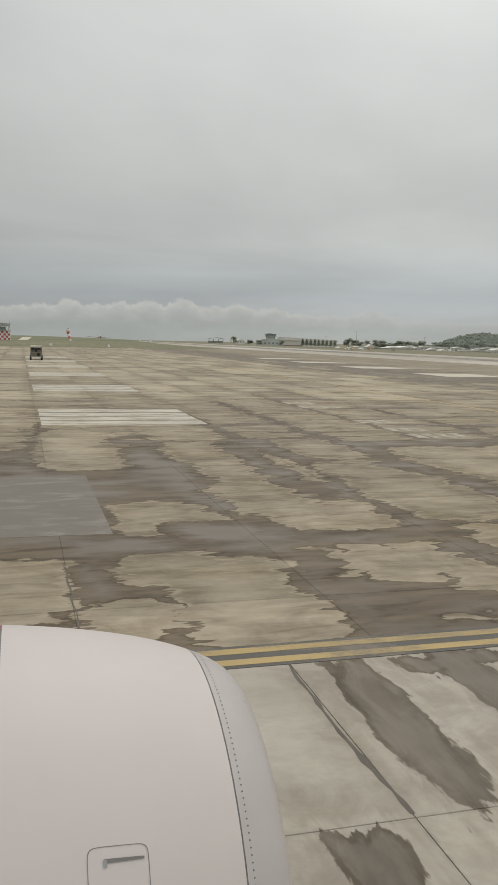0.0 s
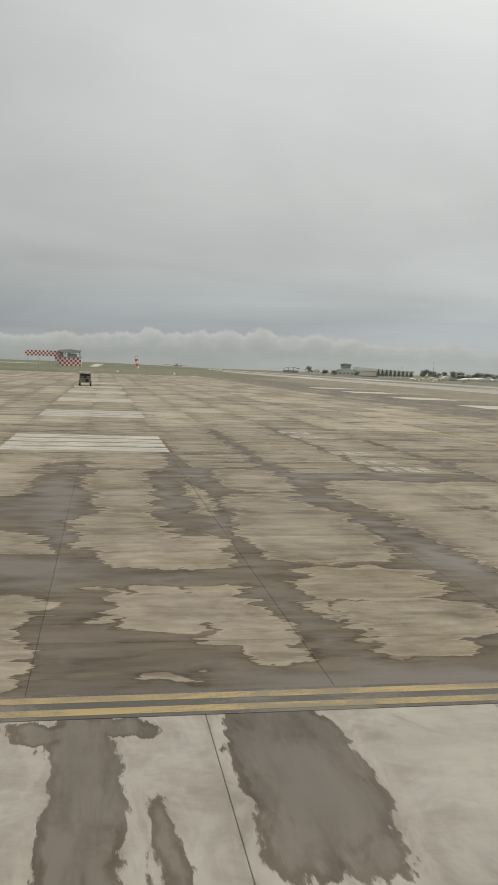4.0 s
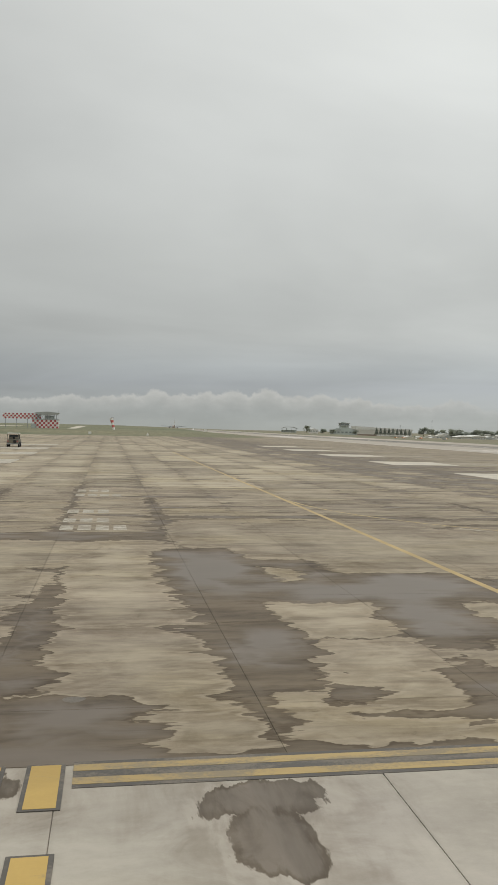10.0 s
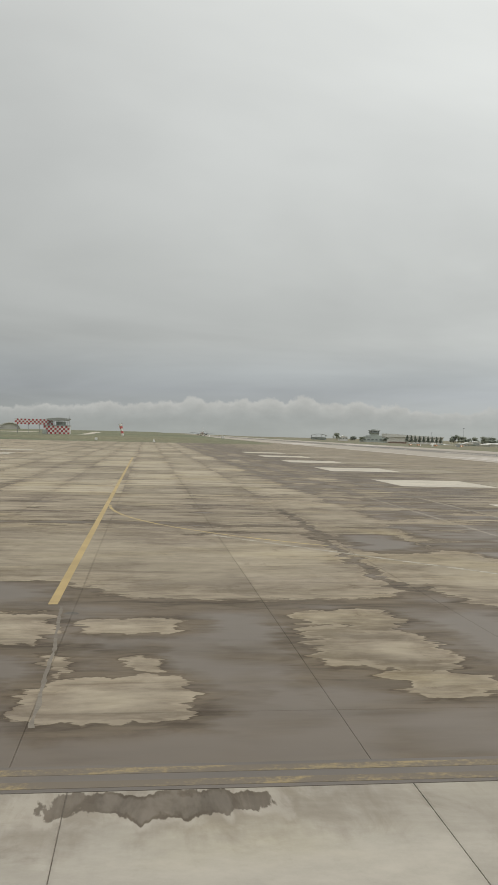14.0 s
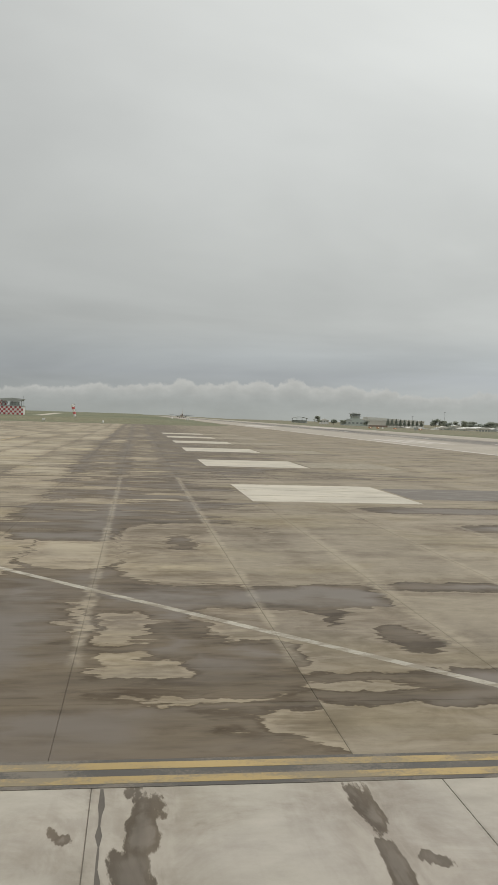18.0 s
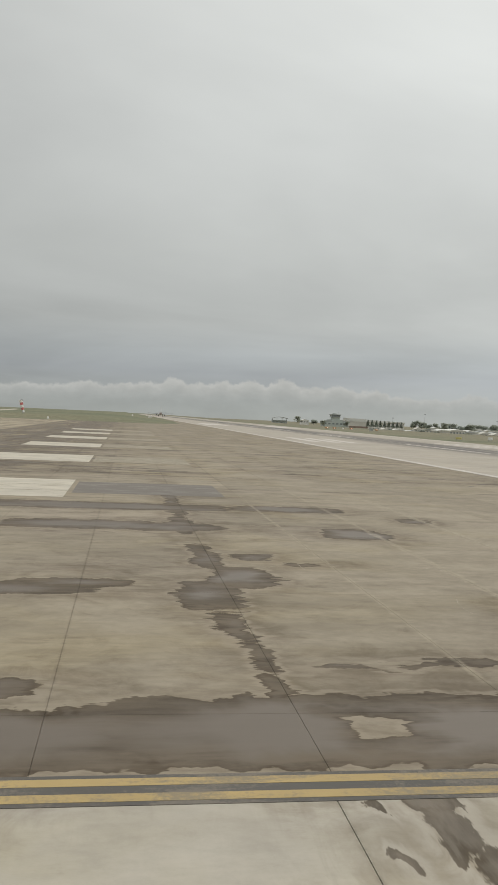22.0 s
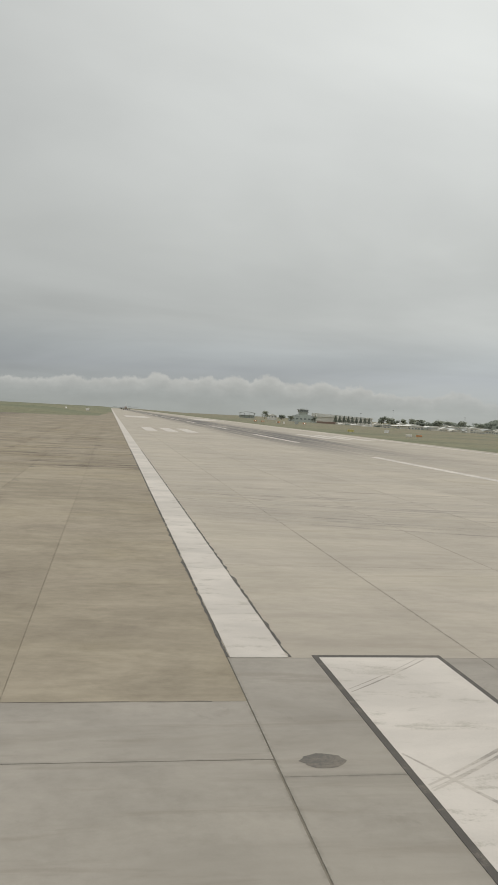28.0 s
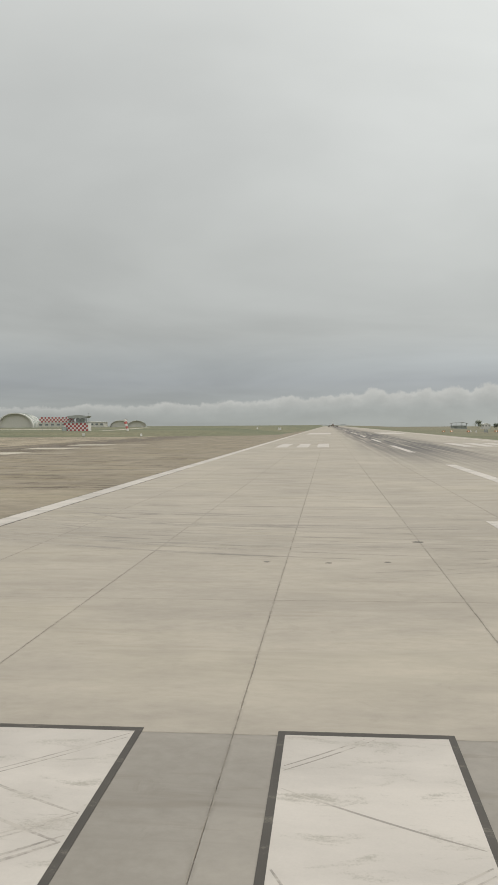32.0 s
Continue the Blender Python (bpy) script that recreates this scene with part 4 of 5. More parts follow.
# taxi lines
ribbon("taxi_line", [(25.55, 18.0 + 6 * k) for k in range(18)], 0.20, M_YELLOW_LINE, "narrow yellow taxi line running off across the apron", "ground marking", "taxi lines")
ribbon("taxi_line", bend((25.7, 42.0), (26.0, 33.0), (33.5, 27.5)), 0.15, M_YELLOW_OLD, "faded yellow taxi line curving over tan concrete", "ground marking", "taxi lines")
ribbon("taxi_line", bend((29.8, 30.2), (38.5, 20.2), (48.5, 9.7)), 0.19, M_GHOST, "faded white line running slantwise over wet slabs", "ground marking", "taxi lines")


def ragged_line(places, w, z=0.0014, sway=0.1):
    """A thin jagged band through some places."""
    bm = bmesh.new()
    pts = []
    for a, b in zip(places, places[1:]):
        n = max(int(math.dist(a, b) / 0.16), 2)
        for k in range(n):
            u = k / n
            x, y = a[0] + (b[0] - a[0]) * u, a[1] + (b[1] - a[1]) * u
            pts.append((x + sway * noise.noise((x * 2.1, y * 2.1, 3.0)), y + sway * noise.noise((x * 2.1, y * 2.1, 8.0))))
    pts.append(places[-1])
    rows = []
    for k, p in enumerate(pts):
        d = Vector(pts[min(k + 1, len(pts) - 1)]) - Vector(pts[max(k - 1, 0)])
        side = Vector((-d.y, d.x)).normalized() * w * 0.7 * (0.55 + 0.8 * noise.noise((k * 0.7, p[0], 1.0)))
        rows.append([bm.verts.new((p[0] + side.x, p[1] + side.y, z)), bm.verts.new((p[0] - side.x, p[1] - side.y, z))])
    for a, b in zip(rows, rows[1:]):
        bm.faces.new((a[0], a[1], b[1], b[0]))
    return bm


def crack(places, w, material, label, sway=0.06):
    return tagged(finish("pavement_crack", ragged_line(places, w, sway=sway), material), label, "crack", "cracks in the pavement")


tagged(finish("taxi_line", ragged_line([(25.75, 17.8), (25.95, 14.5), (26.1, 10.6)], 0.075, 0.0018, 0.03), M_DULL), "washed-out end of a yellow taxi line", "ground marking", "taxi lines")
tagged(finish("paint_scrap", ragged_line([(25.46, 8.1), (25.36, 7.7), (25.22, 7.2)], 0.085, 0.0018, 0.02), M_YELLOW_OLD), "worn scrap of yellow paint on pale concrete", "ground marking")
crack([(67.9, 14.6), (68.2, 13.4), (68.35, 12.38), (68.72, 11.8), (68.92, 11.05)], 0.035, M_JOINT_D, "dark jagged crack in weathered concrete")
crack([(67.85, 11.1), (68.31, 11.24), (69.03, 10.27), (69.62, 9.53), (69.93, 9.16), (69.96, 8.16), (69.92, 6.4)], 0.04, M_JOINT_D, "dark jagged crack running from the apron into the taxiway")
crack([(68.31, 11.2), (68.26, 10.47), (68.2, 9.5)], 0.03, M_JOINT_D, "dark jagged crack in weathered concrete")
crack([(2.9, 9.0), (2.86, 7.0), (2.92, 5.6)], 0.06, M_JOINT_D, "wide dark joint between pale taxiway slabs", 0.03)
crack([(41.3, 8.7), (41.31, 7.6), (41.34, 6.4)], 0.05, M_JOINT_D, "wide dark joint between pale taxiway slabs", 0.03)
crack([(0.62, 13.6), (0.66, 12.0), (0.69, 9.5)], 0.035, M_JOINT_D, "open dark joint between old apron slabs", 0.03)
crack([(68.08, 38.44), (68.07, 26.89), (68.12, 19.35), (67.91, 14.94)], 0.035, M_PALE, "pale sealed crack in weathered concrete")
crack([(60.43, 21.16), (60.86, 21.59), (61.26, 22.12), (61.29, 20.87)], 0.035, M_PALE, "pale sealed crack in weathered concrete")
crack([(64.17, 21.13), (64.86, 21.58), (64.87, 19.43), (65.17, 18.52)], 0.03, M_PALE, "pale sealed crack in weathered concrete")
crack([(63.89, 17.77), (63.67, 16.94), (63.7, 16.46)], 0.03, M_PALE, "pale sealed crack in weathered concrete")
crack([(61.5, 11.1), (68.0, 11.1), (75.0, 11.1), (83.6, 11.1)], 0.024, M_JOINT_D, "dark jagged crack in weathered concrete", 0.02)
# runway paint
def side_stripe(x):
    s = base("side_stripe", pose(x, 0, 0.004), "long white runway side stripe with dark scuffed edges", "ground marking", "runway side stripes")
    for e in (-0.47, 0.47):
        part("scuffed_edge", ragged_line([(e, 13.0), (e, 40.0), (e, 75.0)], 0.07, -0.0022, 0.05), M_BORDER, s)
    strip("white_line", -0.44, 0.44, 12.97, 1900, M_WHITE, "", "", z=0.0028, parent=s)


side_stripe(84.54)
side_stripe(131.3)
for k in range(12):
    x = 85.44 + 3.69 * k if k < 6 else 85.44 + 3.69 * k + 2.4
    key = base("threshold_stripe", pose(x + 0.97, -2.0, 0.004), "broad white runway threshold stripe with a black border", "ground marking", "threshold stripes")
    strip("black_border", -1.03, 1.03, -15.1, 15.1, M_BORDER, "", "", z=0.0, parent=key)
    strip("white_field", -0.945, 0.945, -14.95, 14.97, M_WHITE, "", "", z=0.0028, parent=key)
strip("runway_number", 102.9, 112.9, 32.7, 35.2, M_WHITE, "white foot of the large painted runway number", "ground marking")
for k in range(12):
    strip("centre_dash", 107.5, 108.35, 44 + 70 * k, 80 + 70 * k, M_WHITE, "white centre-line dash on rubber-darkened concrete", "ground marking", "centre-line dashes")
for x in (88.2, 91.7, 95.1, 118.8, 122.3, 125.7):
    strip("touchdown_bar", x, x + 2.0, 141, 166, M_WHITE, "short white touchdown zone bar on the runway", "ground marking", "touchdown zone bars")
for x in (88.5, 117.5):
    strip("aiming_point_bar", x, x + 9.5, 330, 390, M_WHITE, "wide white aiming point block on the runway", "ground marking", "aiming point blocks")
# tyre marks curving on to the runway
rnd = random.Random(3)
for k in range(24):
    y0, bow = (42.5 if k % 2 else 36.0) - 0.25 * k + rnd.uniform(-0.3, 0.3), rnd.uniform(-5.0, 0.2)
    x1 = rnd.uniform(91, 110)
    ribbon("tyre_mark", bend((84.9 + rnd.uniform(0, 1.5), y0), (90.0, y0 + bow), (x1, y0 + bow + rnd.uniform(-2.0, 0.3))), rnd.uniform(0.10, 0.34), M_TYRE, "faint curved tyre mark on runway concrete", "tyre mark", "tyre marks", z=0.0010 + 0.00007 * k, taper=0.6)
for k in range(5):
    ribbon("tyre_mark", bend((97.0 + 1.2 * k, 23.0 + k), (106 + k, 25.0 + 1.2 * k), (111 + k, 34.0 + 2 * k)), 0.09, M_TYRE, "dark curved tyre mark on runway concrete", "tyre mark", "tyre marks", z=0.0028 + 0.00007 * k, taper=0.6)
# rubber left across the threshold paint: slope, width, strokes side by side, distance between them
STROKES = ((11.18, -0.60, 0.05, 1, 0.0), (10.66, -0.61, 0.07, 1, 0.0), (11.95, 0.93, 0.04, 2, 0.12), (9.70, -2.10, 0.07, 1, 0.0), (8.63, 0.74, 0.05, 2, 0.09), (8.20, 0.78, 0.07, 2, 0.12),
           (7.35, 0.92, 0.04, 3, 0.13), (6.40, 0.85, 0.06, 2, 0.16), (5.2, 0.75, 0.05, 1, 0.0), (3.9, 0.9, 0.07, 2, 0.15), (2.6, -0.5, 0.05, 1, 0.0), (1.4, 0.8, 0.06, 2, 0.14))
for k in range(6):
    for line, (y, slope, w, count, gap) in enumerate(STROKES):
        shift = 0.0 if k == 1 else rnd.uniform(-0.9, 0.9)
        if k != 1 and rnd.random() < 0.25:
            continue
        for n in range(count):
            x, y0 = 85.48 + 3.69 * k, y + shift + gap * n
            x0, x1 = x + 0.02, x + 1.84
            top = y0 + slope * (x1 - x0)
            if top > 12.9:
                x1, top = x0 + (12.9 - y0) / slope, 12.9
            if x1 - x0 < 0.15:
                continue
            ribbon("tyre_mark", bend((x0, y0), ((x0 + x1) / 2, (y0 + top) / 2 - 0.05 * (x1 - x0)), (x1, top)), w * rnd.uniform(0.45, 0.95), M_TYRE_D,
                   "thin dark tyre mark on a white threshold stripe", "tyre mark", "tyre marks on the threshold", z=0.0091 + 0.0002 * line + 0.00008 * n, taper=0.5)
for x in (88.07, 91.99, 95.92, 99.85, 103.62):
    crack([(x, 0.6), (x, 12.9), (x, 28.2), (x, 58.0)], 0.013, M_JOINT_P, "dark worn line along a runway slab joint", 0.02)
# pockmarks and lids in the pavement
for x, y, r in ((95.4, 25.5, 0.10), (97.05, 25.4, 0.10), (98.6, 25.6, 0.10), (99.8, 29.5, 0.2), (16.25, 11.5, 0.15), (84.57, 9.25, 0.24), (77.85, 18.75, 0.24), (77.9, 17.5, 0.06), (77.95, 32.0, 0.2), (77.95, 41.1, 0.2), (77.95, 49.9, 0.2), (26.0, 17.1, 0.16)):
    bm = bmesh.new()
    ring = [bm.verts.new((r * (1 + 0.25 * noise.noise((k * 0.9, x, y))) * math.cos(k * math.pi / 9), 0.8 * r * (1 + 0.25 * noise.noise((k * 0.9, y, x))) * math.sin(k * math.pi / 9), 0)) for k in range(18)]
    bm.faces.new(ring)
    lid = finish("pavement_lamp_lid", bm, M_BLACK)
    lid.location = (x, y, 0.0016)
    tagged(lid, "small dark sunken lamp lid in the concrete", "lid", "lids in the pavement")

# ---------------------------------------------------------------- engine nacelle
def nacelle_radius(s):
    if s > 1.95:
        return 1.17 - 0.16 * (s - 1.95)
    u = min(s / 1.339, 1.0)
    return 0.8337 + (1.1699 - 0.8337) * math.sqrt(max(1 - (1 - u) ** 1.7468, 0.0))


def on_nacelle(s, a, lift=0.0):
    """A place on the skin, s metres behind the lip and at the angle a; the underside bulges down to the pavement."""
    r = nacelle_radius(s) + lift
    z = r * math.sin(a)
    return (-s, r * math.cos(a), z * (1.0 if z > 0 else 1.092))


def skin(stations, n=96, lift=0.0, a0=0.0, a1=2 * math.pi):
    bm = bmesh.new()
    full = abs(a1 - a0 - 2 * math.pi) < 1e-6
    cols = n if full else n + 1
    rows = [[bm.verts.new(on_nacelle(s, a0 + (a1 - a0) * k / n, lift)) for k in range(cols)] for s in stations]
    for p, q in zip(rows, rows[1:]):
        for k in range(n):
            bm.faces.new((p[k], p[(k + 1) % cols], q[(k + 1) % cols], q[k]))
    return bm


nacelle = base("engine_nacelle", pose(0.9113, 3.3719, 1.278, 0, 0.38, 0.17), "white aircraft engine nacelle with grey lip and red cowl", "aircraft engine")
S1, S2 = 0.1963, 1.01
lip = skin([0.0, 0.004, 0.012, 0.025, 0.045, 0.07, 0.10, 0.14, S1 - 0.003])
inner = [(0.0, 0.8337), (0.01, 0.815), (0.04, 0.797), (0.12, 0.785), (0.35, 0.80), (0.8, 0.82)]
rows = [[lip.verts.new((-s, r * math.cos(2 * math.pi * k / 96), r * math.sin(2 * math.pi * k / 96))) for k in range(96)] for s, r in inner]
for p, q in zip(rows, rows[1:]):
    for k in range(96):
        lip.faces.new((p[k], p[(k + 1) % 96], q[(k + 1) % 96], q[k]))
bmesh.ops.remove_doubles(lip, verts=lip.verts, dist=0.001)
part("inlet_lip", lip, M_LIP, nacelle, "smooth grey metal inlet lip", True)
part("inlet_cowl", skin([S1 + 0.003 + (S2 - S1 - 0.006) * k / 16 for k in range(17)]), M_COWL, nacelle, "glossy white inlet cowl", True)
part("fan_cowl", skin([S2 + 0.003 + 1.2 * k / 14 for k in range(15)]), M_RED, nacelle, "glossy red fan cowl", True)
part("rear_cowl", skin([2.22 + 1.3 * k / 8 for k in range(9)]), M_COWL, nacelle, "white rear cowl", True)
for s in (S1, S2, 2.215):
    part("seam", skin([s - 0.0045, s + 0.0045], lift=-0.002), M_SEAM, nacelle, "dark panel seam")
fan = rod((-0.78, 0, 0), (-0.95, 0, 0), 0.81, 0.81, 48)
part("fan_disc", fan, M_DARK, nacelle, "dark fan face")
part("spinner", rod((-0.45, 0, 0), (-0.8, 0, 0), 0.03, 0.24, 24), M_STEEL, nacelle, "grey spinner cone", True)
part("rear_cap", rod((-3.5, 0, 0), (-3.9, 0, 0), 0.9, 0.5, 32), M_STEEL, nacelle, "grey exhaust cone")
rivets = bmesh.new()
for k in range(110):
    a = radians(60 + 150 * k / 110)
    c = Vector(on_nacelle(S1 - 0.028, a, 0.0005))
    o = Vector((0, math.cos(a), math.sin(a)))
    s_ = Vector((1, 0, 0))
    u_ = o.cross(s_)
    rivets.faces.new([rivets.verts.new(c + 0.0034 * (s_ * math.cos(j * math.pi / 3) + u_ * math.sin(j * math.pi / 3)) + o * 0.0012) for j in range(6)])
part("rivet_row", rivets, M_SEAM, nacelle, "row of dark rivets behind the lip")


def skin_frame(s0, s1, a0, a1, w, lift=0.002):
    """A thin outline on the skin, with rounded corners."""
    bm = bmesh.new()
    sc, ac, hs, ha = (s0 + s1) / 2, (a0 + a1) / 2, (s1 - s0) / 2, (a1 - a0) / 2
    ring = []
    for k in range(64):
        t = 2 * math.pi * k / 64
        c, s_ = math.cos(t), math.sin(t)
        q = (abs(c) ** 8 + abs(s_) ** 8) ** (-1 / 8)
        ring.append((c * q, s_ * q))
    out = [bm.verts.new(on_nacelle(sc + hs * x, ac + ha * y, lift)) for x, y in ring]
    ins = [bm.verts.new(on_nacelle(sc + (hs - w) * x, ac + (ha - w / 1.1) * y, lift)) for x, y in ring]
    for k in range(64):
        bm.faces.new((out[k], out[(k + 1) % 64], ins[(k + 1) % 64], ins[k]))
    return bm


def skin_patch(s0, s1, a0, a1, lift=0.003, taper=0.0, n=6):
    bm = bmesh.new()
    rows = []
    for i in range(n + 1):
        u = i / n
        k = 1 - taper * u
        am = (a0 + a1) / 2
        rows.append([bm.verts.new(on_nacelle(s0 + (s1 - s0) * u, am + (a - am) * k, lift)) for a in (a0, a1)])
    for p, q in zip(rows, rows[1:]):
        bm.faces.new((p[0], p[1], q[1], q[0]))
    return bm


panel = part("access_panel", skin_frame(0.535, 0.735, radians(138), radians(147), 0.0022), M_SEAM, nacelle, "outline of an access panel")
part("latch_slot", skin_patch(0.55, 0.68, radians(140.0), radians(140.45), 0.003, -0.5), M_SEAM, panel, "dark latch slot")
part("latch_end", skin_patch(0.672, 0.684, radians(140.0), radians(141.2), 0.004), M_STEEL, panel)
part("cowl_split", skin_patch(S2 + 0.01, 2.2, radians(128), radians(128.25), 0.002, 0.0, 14), M_SEAM, nacelle, "dark split line between cowl doors")
oval = bmesh.new()
mid = oval.verts.new(on_nacelle(1.55, radians(103), 0.003))
rim = [oval.verts.new(on_nacelle(1.55 + 0.36 * math.cos(k * math.pi / 20), radians(103) + radians(9) * math.sin(k * math.pi / 20), 0.003)) for k in range(40)]
for k in range(40):
    oval.faces.new((mid, rim[k], rim[(k + 1) % 40]))
part("white_oval", oval, M_COWL, nacelle, "plain white oval patch on red paint", True)
for s, a in ((1.16, 118), (1.13, 97)):
    part("cowl_latch", skin_patch(s, s + 0.035, radians(a), radians(a + 4), 0.006), M_STEEL, nacelle, "small grey cowl latch")


# ---------------------------------------------------------------- plants
def tree_mesh(name, h, spread, seed, leaves, leaf, conical=False):
    """A tapered trunk with limbs and a crown of many small leaf clumps."""
    rnd = random.Random(seed)
    top = base(name, pose(0, 0, 0), "", "tree")
    bm = rod((0, 0, -0.6), (0.04 * h * rnd.uniform(-1, 1), 0, h * 0.55), 0.035 * h, 0.015 * h, 7)
    tips = []
    for k in range(7):
        a, z = rnd.uniform(0, 6.28), h * rnd.uniform(0.12, 0.4)
        e = Vector((math.cos(a) * spread * rnd.uniform(0.35, 0.75), math.sin(a) * spread * rnd.uniform(0.35, 0.75), h * rnd.uniform(0.28, 0.82)))
        rod((0, 0, z), e, 0.012 * h, 0.004 * h, 5, bm)
        tips.append(e)
    part("trunk", bm, M_BARK, top)
    verts, faces = [], []
    lobes = [(rnd.choice(tips) + Vector((rnd.gauss(0, 0.2), rnd.gauss(0, 0.2), rnd.uniform(-0.05, 0.2))) * spread, spread * rnd.uniform(0.28, 0.5)) for _ in range(18)]
    for _ in range(leaves):
        if conical:
            u = rnd.random() ** 0.7
            r = spread * u * rnd.uniform(0.55, 1.0) * (0.8 + 0.2 * math.sin(u * 40))
            a = rnd.uniform(0, 6.28)
            c = Vector((r * math.cos(a), r * math.sin(a), h * (1 - 0.9 * u)))
        else:
            o, r = rnd.choice(lobes)
            d = Vector((rnd.gauss(0, 1), rnd.gauss(0, 1), rnd.gauss(0, 0.75))).normalized()
            c = o + d * r * rnd.uniform(0.5, 1.0)
        size = h * rnd.uniform(0.045, 0.095)
        n = Vector((rnd.gauss(0, 1), rnd.gauss(0, 1), rnd.gauss(0.6, 1))).normalized()
        q = n.to_track_quat("Z", "Y").to_matrix()
        i = len(verts)
        for k in range(5):
            a = k * 1.2566 + rnd.uniform(-0.3, 0.3)
            verts.append(tuple(c + q @ Vector((size * math.cos(a), size * 0.7 * math.sin(a), size * 0.25 * rnd.uniform(-1, 1)))))
        faces.append(tuple(range(i, i + 5)))
    me = bpy.data.meshes.new("crown")
    me.from_pydata(verts, [], faces)
    me.materials.append(leaf)
    crown = new("crown", me)
    crown.parent = top
    return top


broad = [tree_mesh("broadleaf_tree", 9.0, 4.6, 11 + k, 520, M_LEAF_HAZED if k % 2 else M_LEAF_D_HAZED) for k in range(3)]
spire = tree_mesh("conical_tree", 11.0, 3.9, 31, 600, M_LEAF_D_HAZED, True)


def plant(kind, x, y, z, scale, label, group="", wide=1.0):
    ob = copy_thing(kind, pose(x, y, z, 0, 0, (x * 37 + y * 11) % 360))
    ob.scale = (scale * wide, scale * wide, scale)
    return tagged(ob, label, "tree", group)


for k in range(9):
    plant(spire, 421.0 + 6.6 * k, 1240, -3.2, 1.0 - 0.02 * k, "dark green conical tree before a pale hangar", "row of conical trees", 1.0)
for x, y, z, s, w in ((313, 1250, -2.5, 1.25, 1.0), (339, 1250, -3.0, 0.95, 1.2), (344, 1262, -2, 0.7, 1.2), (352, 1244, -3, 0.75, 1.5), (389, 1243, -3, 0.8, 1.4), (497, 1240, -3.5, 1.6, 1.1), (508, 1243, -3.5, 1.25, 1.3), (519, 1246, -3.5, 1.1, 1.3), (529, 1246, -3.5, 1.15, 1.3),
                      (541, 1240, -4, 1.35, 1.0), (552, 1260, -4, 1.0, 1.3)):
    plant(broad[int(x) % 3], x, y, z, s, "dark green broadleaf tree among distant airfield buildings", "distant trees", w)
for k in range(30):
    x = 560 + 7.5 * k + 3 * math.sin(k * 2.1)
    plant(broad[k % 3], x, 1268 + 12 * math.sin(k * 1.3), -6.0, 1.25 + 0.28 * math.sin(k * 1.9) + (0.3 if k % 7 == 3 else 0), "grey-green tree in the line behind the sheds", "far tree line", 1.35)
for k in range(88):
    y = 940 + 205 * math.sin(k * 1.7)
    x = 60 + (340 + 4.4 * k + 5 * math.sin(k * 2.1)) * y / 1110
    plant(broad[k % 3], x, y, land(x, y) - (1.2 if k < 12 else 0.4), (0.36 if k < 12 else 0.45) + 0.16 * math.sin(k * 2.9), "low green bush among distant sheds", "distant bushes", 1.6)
for t in broad + [spire]:
    for o in (*t.children_recursive, t):
        bpy.data.objects.remove(o)

# wooded hill
hx, hy = 800.0, 1345.0


def hill_height(u, v):
    """A steep-sided wooded knoll with an uneven crown."""
    return -8 + 29 * math.exp(-(abs(u) / 82) ** 3.2 - (v / 75) ** 2) * (1 + 0.16 * noise.noise((u * 0.03, v * 0.03, 2)))


bm = bmesh.new()
grid = [[bm.verts.new((hx + u, hy + v, hill_height(u, v) - 1.0)) for u in range(-160, 161, 10)] for v in range(-120, 121, 12)]
for p, q in zip(grid, grid[1:]):
    for k in range(len(p) - 1):
        bm.faces.new((p[k], p[k + 1], q[k + 1], q[k]))
hill = tagged(finish("wooded_hill", bm, M_LEAF_D_HAZED), "dark green wooded hill behind the airfield", "hill", kind="structure")
rnd = random.Random(5)
verts, faces = [], []
for _ in range(7000):
    u, v = rnd.uniform(-135, 135), rnd.uniform(-100, 60)
    hgt = hill_height(u, v)
    if hgt < -5:
        continue
    c = Vector((hx + u, hy + v, hgt + rnd.uniform(-0.6, 2.2 + 2.6 * noise.noise((u * 0.08, v * 0.08, 4)))))
    q = Vector((rnd.gauss(0, 1), rnd.gauss(-0.6, 1), rnd.gauss(0.8, 1))).normalized().to_track_quat("Z", "Y").to_matrix()
    i, size = len(verts), rnd.uniform(0.9, 2.2)
    verts += [tuple(c + q @ Vector((size * math.cos(k * 1.2566), size * math.sin(k * 1.2566), 0.3 * rnd.uniform(-1, 1)))) for k in range(5)]
    faces.append(tuple(range(i, i + 5)))
me = bpy.data.meshes.new("woodland")
me.from_pydata(verts, [], faces)
me.materials.append(M_LEAF_D_HAZED)
tagged(new("woodland", me), "dense dark green treetops covering the hill", "trees", kind="stuff")


